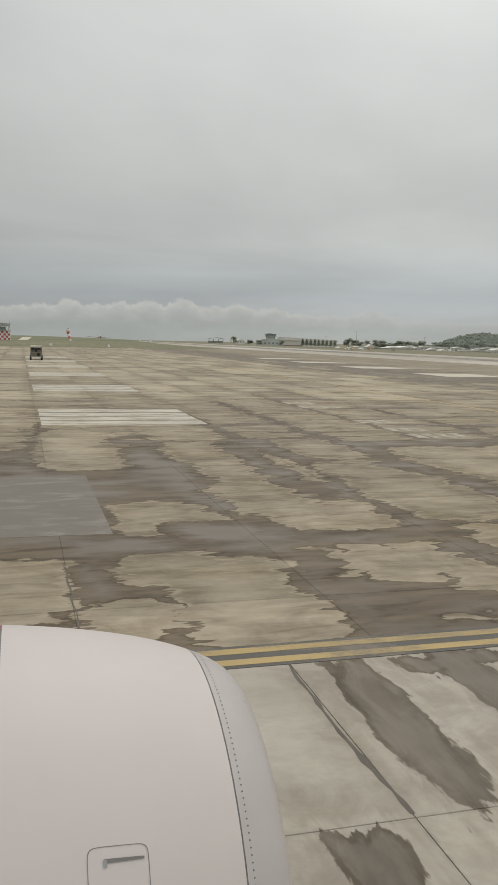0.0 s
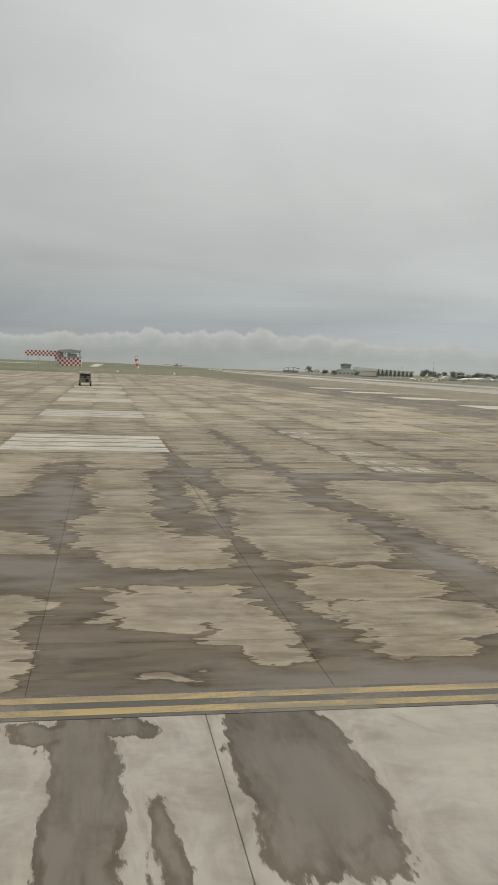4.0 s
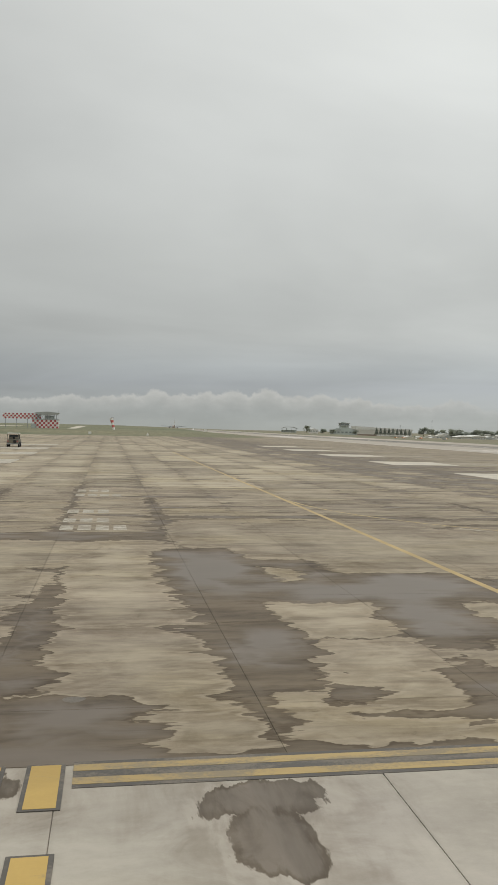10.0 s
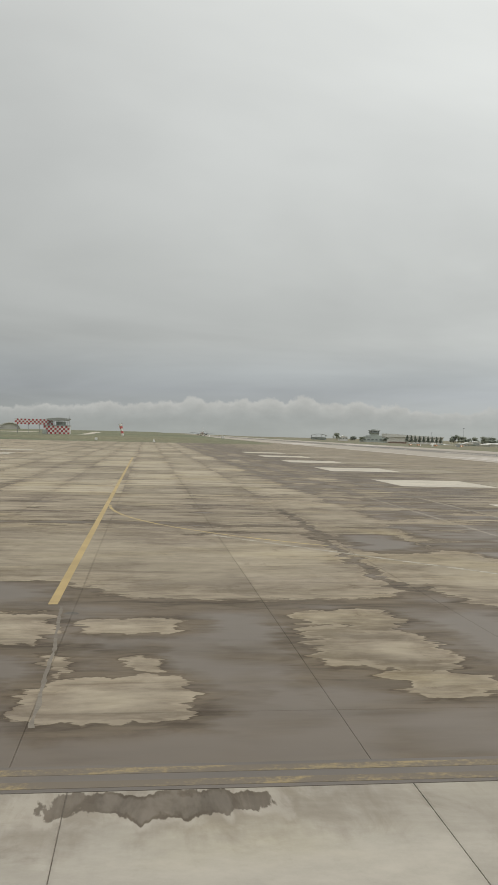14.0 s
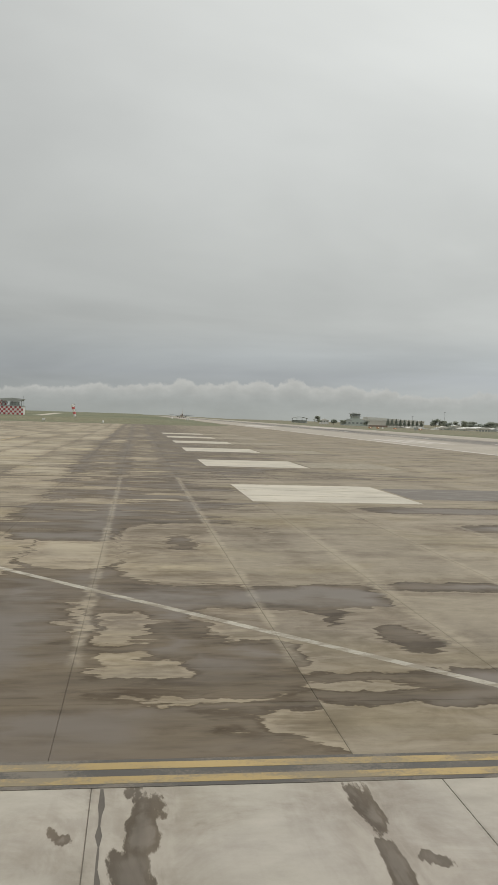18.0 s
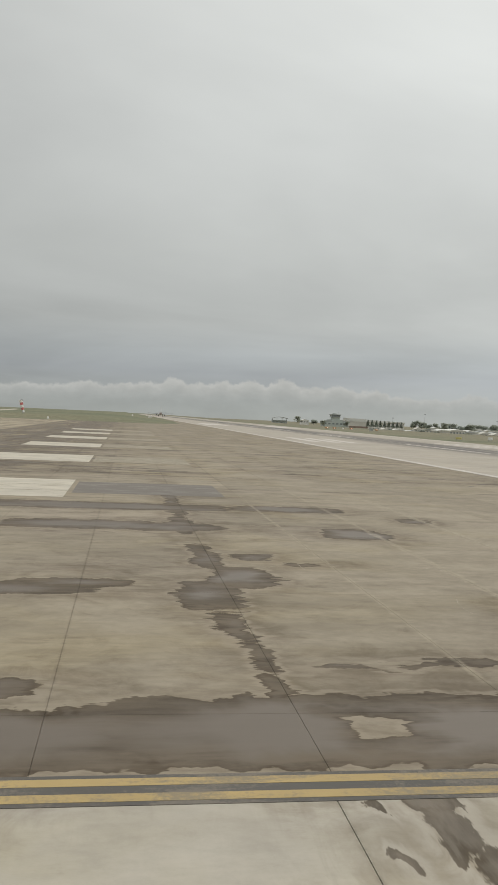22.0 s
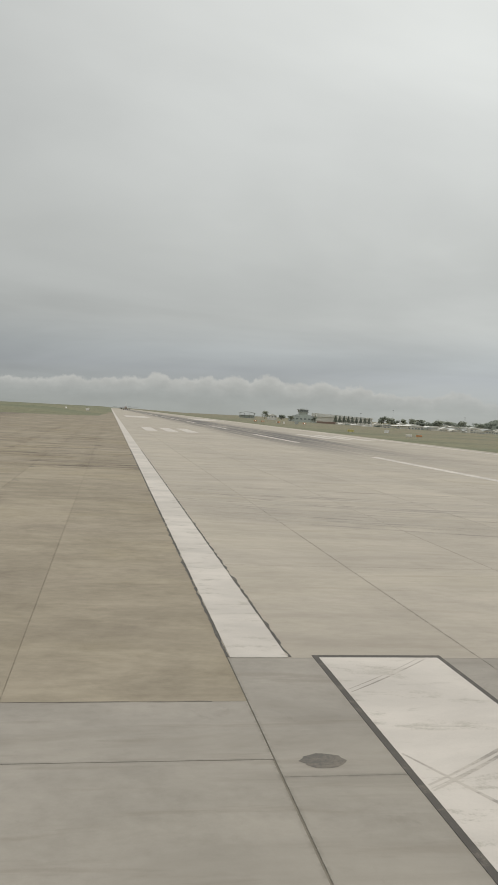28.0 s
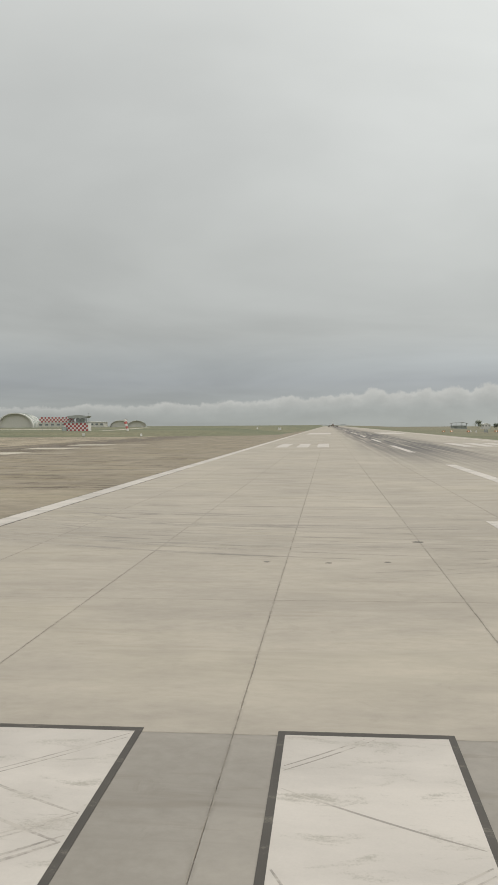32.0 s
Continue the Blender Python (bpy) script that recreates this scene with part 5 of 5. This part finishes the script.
# ---------------------------------------------------------------- buildings
def shed(name, w, d, h, roof_h, wall, roof, windows, label, group="", door=False):
    """A plain building with a pitched roof, its windows let into the front."""
    top = base(name, pose(0, 0, 0), label, "building", group)
    part("wall", box(-w / 2, w / 2, 0, d, -1.5, h), wall, top)
    e = 0.04 * w
    part("roof", prism([(-w / 2 - e, h - 0.05), (w / 2 + e, h - 0.05), (w / 2 + e, h + 0.15), (0, h + roof_h), (-w / 2 - e, h + 0.15)], -0.5, d + 0.5), roof, top)
    for k in range(windows):
        x = -w / 2 + w * (k + 0.5) / windows
        ww = w / windows * 0.28
        f = part("window_frame", box(x - ww - 0.12, x + ww + 0.12, -0.10, 0.05, h * 0.42, h * 0.82), M_SIGN_W, top)
        part("pane", box(x - ww, x + ww, -0.13, 0.0, h * 0.46, h * 0.78), M_PANE, f)
    if door:
        part("door", box(-0.6, 0.6, -0.1, 0.05, -1.4, 0.8 + h * 0.1), M_ROOF_R, top)
    return top


def set_down(kinds, places, label, group):
    for k, (x, y, z, turn, s) in enumerate(places):
        ob = copy_thing(kinds[k % len(kinds)], pose(x, y, z, 0, 0, turn))
        ob.scale = (s, s, s)
        tagged(ob, label[k % len(kinds)], "building", group)


kinds = [shed("shed", 11, 8, 3.2, 1.6, M_WALL, M_ROOF_G, 4, ""), shed("shed", 8, 7, 3.0, 1.9, M_WALL, M_WALL, 3, ""),
         shed("shed", 14, 8, 3.6, 1.3, M_WALL, M_ROOF_P, 5, ""), shed("shed", 7, 6, 4.8, 1.2, M_WALL, M_ROOF_P, 2, "")]
labels = ["pale plastered shed with a weathered grey roof", "pale plastered shed with a pale roof", "long pale shed with a light sheet roof", "tall narrow pale shed with a light roof"]
rnd = random.Random(9)
spots = []
for k in range(92):
    y = rnd.uniform(760, 1180)
    x = 60 + (348 + 4.1 * k + rnd.uniform(-3, 3)) * y / 1130
    low = k < 12  # the ground falls away before the hangar
    spots.append((x, y, land(x, y) + (-0.7 if low else 0.9 + 0.9 * rnd.random()), rnd.uniform(-25, 25), rnd.uniform(0.7, 0.95) if low else rnd.uniform(0.8, 1.45)))
set_down(kinds, spots, labels, "huddle of distant sheds")
for t in kinds:
    for o in (*t.children_recursive, t):
        bpy.data.objects.remove(o)

white_house = shed("white_house", 17, 10, 6.5, 0.8, M_SIGN_W, M_ROOF_P, 3, "bright white two-storey building beyond the runway", "", True)
white_house.location = (580, 1230, -8.6)
gate_house = shed("gate_house", 13, 8, 4.6, 2.6, M_SIGN_W, M_ROOF_P, 3, "small white house with a pale roof between two trees")
gate_house.location = (326, 1256, -2.2)
long_block = shed("terminal_block", 66, 14, 5.2, 1.2, M_WALL, M_ROOF_P, 16, "long low pale building with a light roof")
long_block.location = (643, 1248, -6.8)
edge_block = shed("terminal_block", 60, 12, 6.0, 0.8, M_SIGN_W, M_ROOF_P, 12, "long white building with dark windows below the hill")
edge_block.location = (752, 1246, -7.0)

# hangar with a long pale roof
hangar = base("hangar", pose(441, 1262, -3), "long pale hangar with a light sloping roof", "building")
part("wall", box(-45, 45, 0, 26, -4, 7.5), M_WALL, hangar)
part("roof", prism([(-46, 7.4), (46, 7.4), (46, 9.0), (20, 9.8), (-8, 10.8), (-30, 12.0), (-46, 12.6)], -1, 27), M_ROOF_P, hangar)
part("plinth", box(-44, -14, -0.4, 0.1, -4, 0.2), M_ROOF_R, hangar, "rust-brown base band")
for k in range(9):
    part("gable", prism([(-10 + 6.1 * k, -2), (-10 + 6.1 * (k + 1) - 0.4, -2), (-10 + 6.1 * (k + 0.5), 7.2)], -0.5, 0.1), M_SIGN_W, hangar)

# control tower on a stepped block
tower = base("control_tower", pose(371, 1250, -2), "grey-green control tower with a glazed cab on a stepped block", "building")
part("block", box(-19, 20, -6, 10, -3, 4.2), M_WALL_G, tower)
part("annex", box(-14, -5, -5, 8, 4.2, 6.4), M_ROOF_G, tower)
part("storey", box(-10, 12, -4, 8, 4.2, 8.0), M_WALL_G, tower)
part("terrace", box(12, 17, -4, 8, 4.2, 6.8), M_ROOF_G, tower)
part("shaft", box(-5, 7.5, -3, 5, 8.0, 11.8), M_WALL_G, tower)
part("gallery", box(-6.6, 9.0, -4.5, 6.5, 11.6, 12.3), M_ROOF_G, tower)
cab = part("cab", prism([(-5.4, 12.3), (7.6, 12.3), (8.2, 15.2), (-6.0, 15.2)], -4, 6), M_PANE, tower, "grey glazed control cab")
for x in (-5.9, -2.4, 1.1, 4.6, 8.1):
    part("cab_post", rod((x * 0.94, -4.1, 12.3), (x, -4.1, 15.2), 0.22), M_WALL_G, cab)
part("cab_roof", box(-7.0, 9.2, -5.0, 7.0, 15.2, 16.0), M_ROOF_G, tower)
part("plant_room", box(-2.5, 3.0, -1.0, 4.0, 16.0, 17.4), M_WALL_G, tower)
part("mast", rod((6.0, 1, 16.0), (6.0, 1, 19.5), 0.12), M_STEEL, tower)
for k in range(6):
    part("window", box(-17 + 6.2 * k, -13.6 + 6.2 * k, -6.12, -5.9, 0.6, 2.8), M_PANE, tower)

# open shelter with a curved roof
shelter = base("open_shelter", pose(286, 1250, -2), "grey open shelter with a low curved roof on posts", "building")
part("roof", prism([(-12 + 24 * k / 12, 6.6 + 2.0 * math.sin(math.pi * k / 12)) for k in range(13)] + [(12 - 24 * k / 12, 6.0 + 2.0 * math.sin(math.pi * k / 12)) for k in range(13)], -4, 4), M_ROOF_G, shelter)
for x in (-11, -4, 4, 11):
    part("post", rod((x, 0, -3), (x, 0, 6.6), 0.35), M_STEEL, shelter)
part("back_wall", box(-11.5, 11.5, 3, 3.5, -3, 3.4), M_WALL_G, shelter)
for x, h in ((520, 24), (640, 18), (468, 16)):
    pole = base("lamp_mast", pose(x, 1265, -4), "thin grey floodlight mast above the sheds", "mast", "floodlight masts")
    part("pole", rod((0, 0, 0), (0, 0, h), 0.30, 0.14), M_STEEL, pole)
    part("head", box(-1.3, 1.3, -0.3, 0.3, h, h + 0.7), M_STEEL, pole)


# vaulted shelters far behind the grass bank
def vault(x, y, z, w, h, d, turn, label):
    top = base("vaulted_hangar", pose(x, y, z, 0, 0, turn), label, "building", "vaulted hangars")
    n = 14
    arc = [(w / 2 * math.cos(math.pi * k / n), h * math.sin(math.pi * k / n) ** 0.8) for k in range(n + 1)]
    inner = [(u * 0.94, v * 0.94) for u, v in reversed(arc)]
    part("shell", prism(arc + inner, 0, d), M_ROOF_P, top)
    part("end_wall", prism([(u * 0.93, v * 0.93) for u, v in arc], d * 0.08, d * 0.10), M_WALL, top)
    for k in range(1, 6):
        part("rib", prism([(u * 1.02, v * 1.02) for u, v in arc] + [(u, v) for u, v in reversed(arc)], d * k / 6, d * k / 6 + 0.5), M_WALL_G, top)


vault(-266, 950, 1.8, 42, 18.3, 46, 8, "large pale ribbed hangar with an open vaulted front")
vault(-141, 950, 1.6, 25, 9.0, 30, 12, "low grey-green vaulted hangar behind the grass")
vault(-122, 950, 1.6, 23, 8.6, 30, 12, "low grey-green vaulted hangar behind the grass")
for x, w in ((-221, 42), (-180, 34)):
    b = shed("low_hall", w, 16, 6.6, 1.2, M_WALL, M_ROOF_P, 6, "low pale hall with a flat light roof", "low halls")
    b.location = (x, 960, 2.0)


def draped(name, near, far, y0, y1, label, category, n=14):
    """A paved strip that follows the slope of the grass; near and far are its x ranges at both ends."""
    bm = bmesh.new()
    rows = []
    for k in range(n + 1):
        u = k / n
        y = y0 + (y1 - y0) * u
        xs = [near[e] + (far[e] - near[e]) * u for e in (0, 1)]
        rows.append([bm.verts.new((xs[0] + (xs[1] - xs[0]) * c / 12, y, land(xs[0] + (xs[1] - xs[0]) * c / 12, y) + 0.06)) for c in range(13)])
    for p, q in zip(rows, rows[1:]):
        for c in range(12):
            bm.faces.new((p[c], p[c + 1], q[c + 1], q[c]))
    return tagged(finish(name, bm, M_CREAM), label, category)


draped("service_road", (-260, -24), (-260, -22), 392, 404, "pale concrete service road across the grass", "road")
draped("concrete_pad", (-1.2, 2.6), (1.2, 5.4), 352, 432, "pale concrete path climbing the grass bank", "path")


# ---------------------------------------------------------------- red and white landing-aid hut
def checker(parent, x0, z0, nx, nz, s, y):
    """Square panels in red and white, each its own piece."""
    for i in range(nx):
        for j in range(nz):
            part("panel", box(x0 + s * i + 0.02, x0 + s * (i + 1) - 0.02, y - 0.08, y, z0 + s * j + 0.02, z0 + s * (j + 1) - 0.02), M_SIGN_R if (i + j) % 2 else M_SIGN_W, parent)


HY = 349.0
hz = land(-8, HY)
hut = base("landing_aid_hut", pose(-9.0, HY, hz), "red and white chequered landing-aid hut on the grass", "hut")
part("body", box(-5.2, 5.2, 0, 5, -0.3, 3.4), M_SIGN_W, hut)
checker(hut, -5.2, -0.1, 12, 4, 0.867, -0.02)
part("roof", box(-5.4, 5.4, -0.3, 5.3, 3.4, 3.65), M_ROOF_G, hut)
part("upper_room", box(-0.4, 3.4, 1.4, 4.5, 3.65, 5.0), M_WALL_G, hut)
for k in range(5):
    part("brace", rod((-3.2 + 1.5 * k, 0.9, 3.6), (-2.2 + 1.5 * k, 0.9, 5.6), 0.09), M_STEEL, hut)
    part("brace", rod((-2.2 + 1.5 * k, 0.9, 3.6), (-3.2 + 1.5 * k, 0.9, 5.6), 0.09), M_STEEL, hut)
part("upper_roof", prism([(-4.2, 6.3), (-3.4, 5.6), (0.2, 5.2), (0.8, 5.6), (1.4, 5.2), (4.6, 5.6), (5.4, 6.3), (0.8, 6.75)], 0.2, 5.2), M_ROOF_G, hut)
for x in (-3.2, 0.8, 4.4):
    part("post", rod((x, 0.8, 3.6), (x, 0.8, 5.7), 0.14), M_STEEL, hut)
part("aerial", rod((4.9, 2, 3.6), (4.9, 2, 7.6), 0.05), M_STEEL, hut)
array = base("aerial_array", pose(-18.6, HY + 4, land(-19, HY)), "long red and white chequered aerial frame on thin posts", "aerial")
checker(array, -7.65, 3.7, 20, 3, 0.765, 0.0)
part("beam", box(-7.6, 7.6, 0.02, 0.3, 4.6, 5.0), M_STEEL, array)
for x in (-6.5, -2.2, 2.2, 6.5):
    part("post", rod((x, 0.15, -0.3), (x, 0.15, 4.6), 0.10), M_STEEL, array)
box_ = base("equipment_cabinet", pose(-13.5, HY - 2, land(-13, HY)), "small dark equipment cabinet beside the chequered hut", "cabinet")
part("body", box(-0.9, 0.9, 0, 1.2, -0.2, 1.7, bevel=0.05), M_ROOF_G, box_)
part("door", box(-0.75, 0.75, -0.05, 0.0, 0.1, 1.55), M_WALL_G, box_)

# windsock hanging slack
WX, WY = 18.0, 328.0
sock = base("windsock", pose(WX, WY, land(WX, WY)), "slack red and white banded windsock on a striped pole", "windsock")
part("pole", rod((0, 0, -0.2), (0, 0, 4.9), 0.10, 0.07), M_SIGN_W, sock)
part("ring", rod((-0.35, 0, 4.75), (-0.25, 0, 4.95), 0.42, 0.42, 14), M_STEEL, sock)
for k in range(5):
    a, b = Vector((-0.75 + 0.22 * k, -0.1, 4.75 - 0.92 * k)), Vector((-0.75 + 0.22 * (k + 1), -0.1, 4.75 - 0.92 * (k + 1)))
    part("band", rod(a, b, 0.66 - 0.05 * k, 0.62 - 0.05 * k, 12), M_SOCK_R if k in (1, 3) else M_SOCK_W, sock, "red cloth band" if k in (1, 3) else "white cloth band")

# ---------------------------------------------------------------- utility vehicle on the apron
jeep = base("utility_vehicle", pose(2.3, 131.0, 0.0), "olive open-sided utility vehicle with a pale canopy on the apron", "vehicle")
part("body", box(-0.85, 0.85, 0.0, 3.5, 0.45, 1.15, bevel=0.08), M_OLIVE, jeep)
part("tailgate", box(-0.80, 0.80, -0.06, 0.0, 0.5, 1.1, bevel=0.02), M_OLIVE, jeep)
part("bonnet", box(-0.70, 0.70, 2.4, 3.5, 1.1, 1.28, bevel=0.05), M_OLIVE, jeep)
part("windscreen", box(-0.75, 0.75, 2.25, 2.32, 1.15, 1.85), M_GLASS, jeep)
part("canopy", box(-0.88, 0.88, 0.05, 2.4, 2.02, 2.14, bevel=0.04), M_WALL, jeep, "pale canvas canopy")
for x in (-0.8, 0.8):
    for y in (0.15, 2.28):
        part("canopy_post", rod((x, y, 1.1), (x, y, 2.05), 0.035), M_OLIVE, jeep)
for x in (-0.42, 0.42):
    part("seat", box(x - 0.28, x + 0.28, 1.2, 1.75, 0.9, 1.5, bevel=0.05), M_SEAT, jeep)
for x in (-0.82, 0.82):
    for y in (0.7, 2.85):
        wheel = part("wheel", rod((x - 0.12, y, 0.38), (x + 0.12, y, 0.38), 0.38, 0.38, 20), M_RUBBER, jeep)
        part("rim", rod((x - 0.13, y, 0.38), (x + 0.13, y, 0.38), 0.19, 0.19, 14), M_STEEL, wheel)
for x in (-0.68, 0.68):
    part("tail_light", box(x - 0.08, x + 0.08, -0.09, -0.05, 0.82, 0.96), M_SIGN_R, jeep)
part("bumper", box(-0.85, 0.85, -0.16, -0.06, 0.42, 0.55, bevel=0.02), M_STEEL, jeep)
part("spare_wheel", rod((0.3, -0.07, 0.85), (0.3, -0.2, 0.85), 0.24, 0.24, 18), M_RUBBER, jeep)

# ---------------------------------------------------------------- distant airliner rolling down the runway
jet = base("airliner", pose(103.0, 1150, 0.0), "distant airliner seen from behind on the runway", "aircraft")
fus = bmesh.new()
prev = None
for y, r, z in ((-17, 0.35, 4.6), (-14, 1.0, 4.2), (-9, 1.8, 3.6), (-4, 1.95, 3.4), (10, 1.95, 3.4), (14, 1.6, 3.3), (16.5, 0.8, 3.1), (17.4, 0.1, 3.0)):
    ring = [fus.verts.new((r * math.cos(k * math.pi / 8), y, z + r * math.sin(k * math.pi / 8))) for k in range(16)]
    if prev:
        for k in range(16):
            fus.faces.new((prev[k], prev[(k + 1) % 16], ring[(k + 1) % 16], ring[k]))
    prev = ring
part("fuselage", fus, M_COWL, jet, "", True)
for s in (-1, 1):
    w = bmesh.new()
    lo = [w.verts.new(p) for p in ((s * 1.6, 5, 2.5), (s * 1.6, -2, 2.5), (s * 17, -4.2, 3.9), (s * 17, -2.6, 3.9))]
    up = [w.verts.new(p) for p in ((s * 1.6, 5, 3.3), (s * 1.6, -2, 3.1), (s * 17, -4.2, 4.35), (s * 17, -2.6, 4.4))]
    for k in range(4):
        w.faces.new((lo[k], lo[(k + 1) % 4], up[(k + 1) % 4], up[k]))
    w.faces.new(lo)
    w.faces.new(up)
    part("wing", w, M_STEEL, jet)
    eng = part("engine", rod((s * 5.6, 0.5, 1.6), (s * 5.6, 4.6, 1.6), 0.75, 1.0, 16), M_COWL, jet)
    part("nozzle", rod((s * 5.6, -0.1, 1.6), (s * 5.6, 0.5, 1.6), 0.45, 0.6, 14), M_DARK, eng)
    part("tailplane", box(min(s * 0.5, s * 6.2), max(s * 0.5, s * 6.2), -16.6, -14.6, 5.0, 5.2), M_STEEL, jet)
    leg = part("main_leg", rod((s * 2.8, 0, 0.4), (s * 2.8, 0, 2.6), 0.15), M_STEEL, jet)
    part("tyre", rod((s * 2.8 - 0.45, 0, 0.55), (s * 2.8 + 0.45, 0, 0.55), 0.55, 0.55, 14), M_RUBBER, leg)
part("fin", prism([(-0.18, 5.0), (0.18, 5.0), (0.10, 11.6), (-0.10, 11.6)], -17, -13), M_SIGN_W, jet, "pale tail fin")
nose = part("nose_leg", rod((0, 13.5, 0.3), (0, 13.5, 2.0), 0.1), M_STEEL, jet)
part("tyre", rod((-0.3, 13.5, 0.36), (0.3, 13.5, 0.36), 0.36, 0.36, 12), M_RUBBER, nose)


# ---------------------------------------------------------------- markers and lights along the runway
def approach_light(x, y, lamp, label):
    b = base("approach_light_unit", pose(x, y, land(x, y)), label, "light", "approach slope lights")
    part("housing", box(-0.6, 0.6, 0, 1.2, 0.45, 1.0, bevel=0.05), M_ORANGE, b)
    for s in (-0.5, 0.5):
        part("leg", rod((s, 0.7, -0.1), (s, 0.7, 0.5), 0.05), M_STEEL, b)
    part("lens", rod((0, -0.05, 0.75), (0, 0.02, 0.75), 0.14, 0.14, 14), lamp, b, "lit lens")


for x, y, lamp, word in ((146, 368, M_LAMP_W, "white"), (149, 366, M_LAMP_W, "white"), (155, 360, M_LAMP_R, "red"), (166, 358, M_LAMP_W, "white")):
    approach_light(x, y, lamp, "low orange approach light showing " + word + " on the grass")


def board(x, y, w, h, face, label):
    b = base("taxiway_sign", pose(x, y, land(x, y)), label, "sign", "signs beside the runway")
    part("panel", box(-w / 2, w / 2, 0, 0.3, 0.35, 0.35 + h, bevel=0.03), face, b)
    for s in (-w / 3, w / 3):
        part("leg", rod((s, 0.15, -0.1), (s, 0.15, 0.4), 0.05), M_STEEL, b)


board(145, 215, 1.6, 0.55, M_SIGN_Y, "yellow sign board on short legs in the grass")
board(158, 224, 1.3, 0.8, M_SIGN_W, "white sign board on short legs in the grass")
board(150.5, 186, 1.4, 0.45, M_SIGN_W, "white sign board on short legs in the grass")
board(152.6, 185, 1.4, 0.45, M_ORANGE, "orange sign board on short legs in the grass")
board(159.5, 345, 1.6, 1.2, M_ROOF_G, "dark equipment board on short legs in the grass")
board(70, 470, 1.8, 1.3, M_SIGN_W, "white sign board on short legs in the grass")
board(10.0, 296, 1.0, 0.8, M_SIGN_W, "small white marker board at the apron edge")
for x, y in ((164, 409), (163, 388), (60, 440), (30, 300)):
    mk = base("edge_marker", pose(x, y, land(x, y)), "small white cone marker in the grass", "marker", "edge markers")
    part("cone", rod((0, 0, -0.05), (0, 0, 0.9), 0.45, 0.12, 12), M_SIGN_W, mk)


# ---------------------------------------------------------------- slabs, laid last
def lay(parent, xs, ys, near, pick, gap, field_label):
    rest = {}
    for x0, x1 in zip(xs, xs[1:]):
        for y0, y1 in zip(ys, ys[1:]):
            m = pick(x0, y0)
            if near(x0, y0):
                lay_slab(parent, x0, x1, y0, y1, m, gap)
            else:
                rest.setdefault(m, []).append((x0, x1, y0, y1))
    for m, rects in rest.items():
        slab_field(parent, "slab_field", rects, m, gap, field_label)


def old_concrete(x, y):
    if x > 80 and y < 10:
        return M_RWY_END
    if y > 46:
        return M_EAST if x > 43 else M_FAR
    return M_OLD[max(k for k, s in enumerate(STRIPS) if x > s[0] - 0.1)]


lay(apron, APRON_X, APRON_Y, lambda x, y: x > -12 and y < 40, old_concrete, 0.003, "far slabs of old tan concrete, streaked with damp")
# apron beyond the slab rows, narrowing to the runway
rects = []
for x0, x1 in zip(APRON_X, APRON_X[1:]):
    end = 284 + (x0 + 90) / 120 * 7 if x0 < 30 else (291 + (x0 - 30) / 30 * 39 if x0 < 60 else 330 + (x0 - 60) / 24 * 230)
    y = APRON_Y[-1]
    while y < end - 1:
        y1 = min(y + 7.7, end)
        rects.append((x0, x1, y, y1))
        y = y1
slab_field(apron, "slab_field", [r for r in rects if r[0] > 43], M_EAST, 0.003, "far slabs of old buff concrete")
slab_field(apron, "slab_field", [r for r in rects if r[0] <= 43], M_FAR, 0.003, "far slabs of old tan concrete, streaked with damp")
lay(taxiway, TAXI_X, TAXI_Y, lambda x, y: x > -8, lambda x, y: M_TAXI if x < 80 else M_RWY_END, 0.008, "pale taxiway slabs")
lay(runway, RWY_X, RWY_Y, lambda x, y: y > -12, lambda x, y: M_RWY if y > 11.0 else M_RWY_END, 0.005, "light grey runway slabs")
rects = [(x0, x1, 58.6 + 7.6 * k, 58.6 + 7.6 * (k + 1)) for x0, x1 in zip(RWY_X, RWY_X[1:]) for k in range(60)]
rects += [(x0, x1, 514.6 + 60 * k, 514.6 + 60 * (k + 1)) for x0, x1 in zip(RWY_X, RWY_X[1:]) for k in range(29)]
rects += [(131.0, 134.5, -22 + 30 * k, 8 + 30 * k) for k in range(75)]
slab_field(runway, "slab_field", rects, M_RWY, 0.008, "light grey runway slabs")
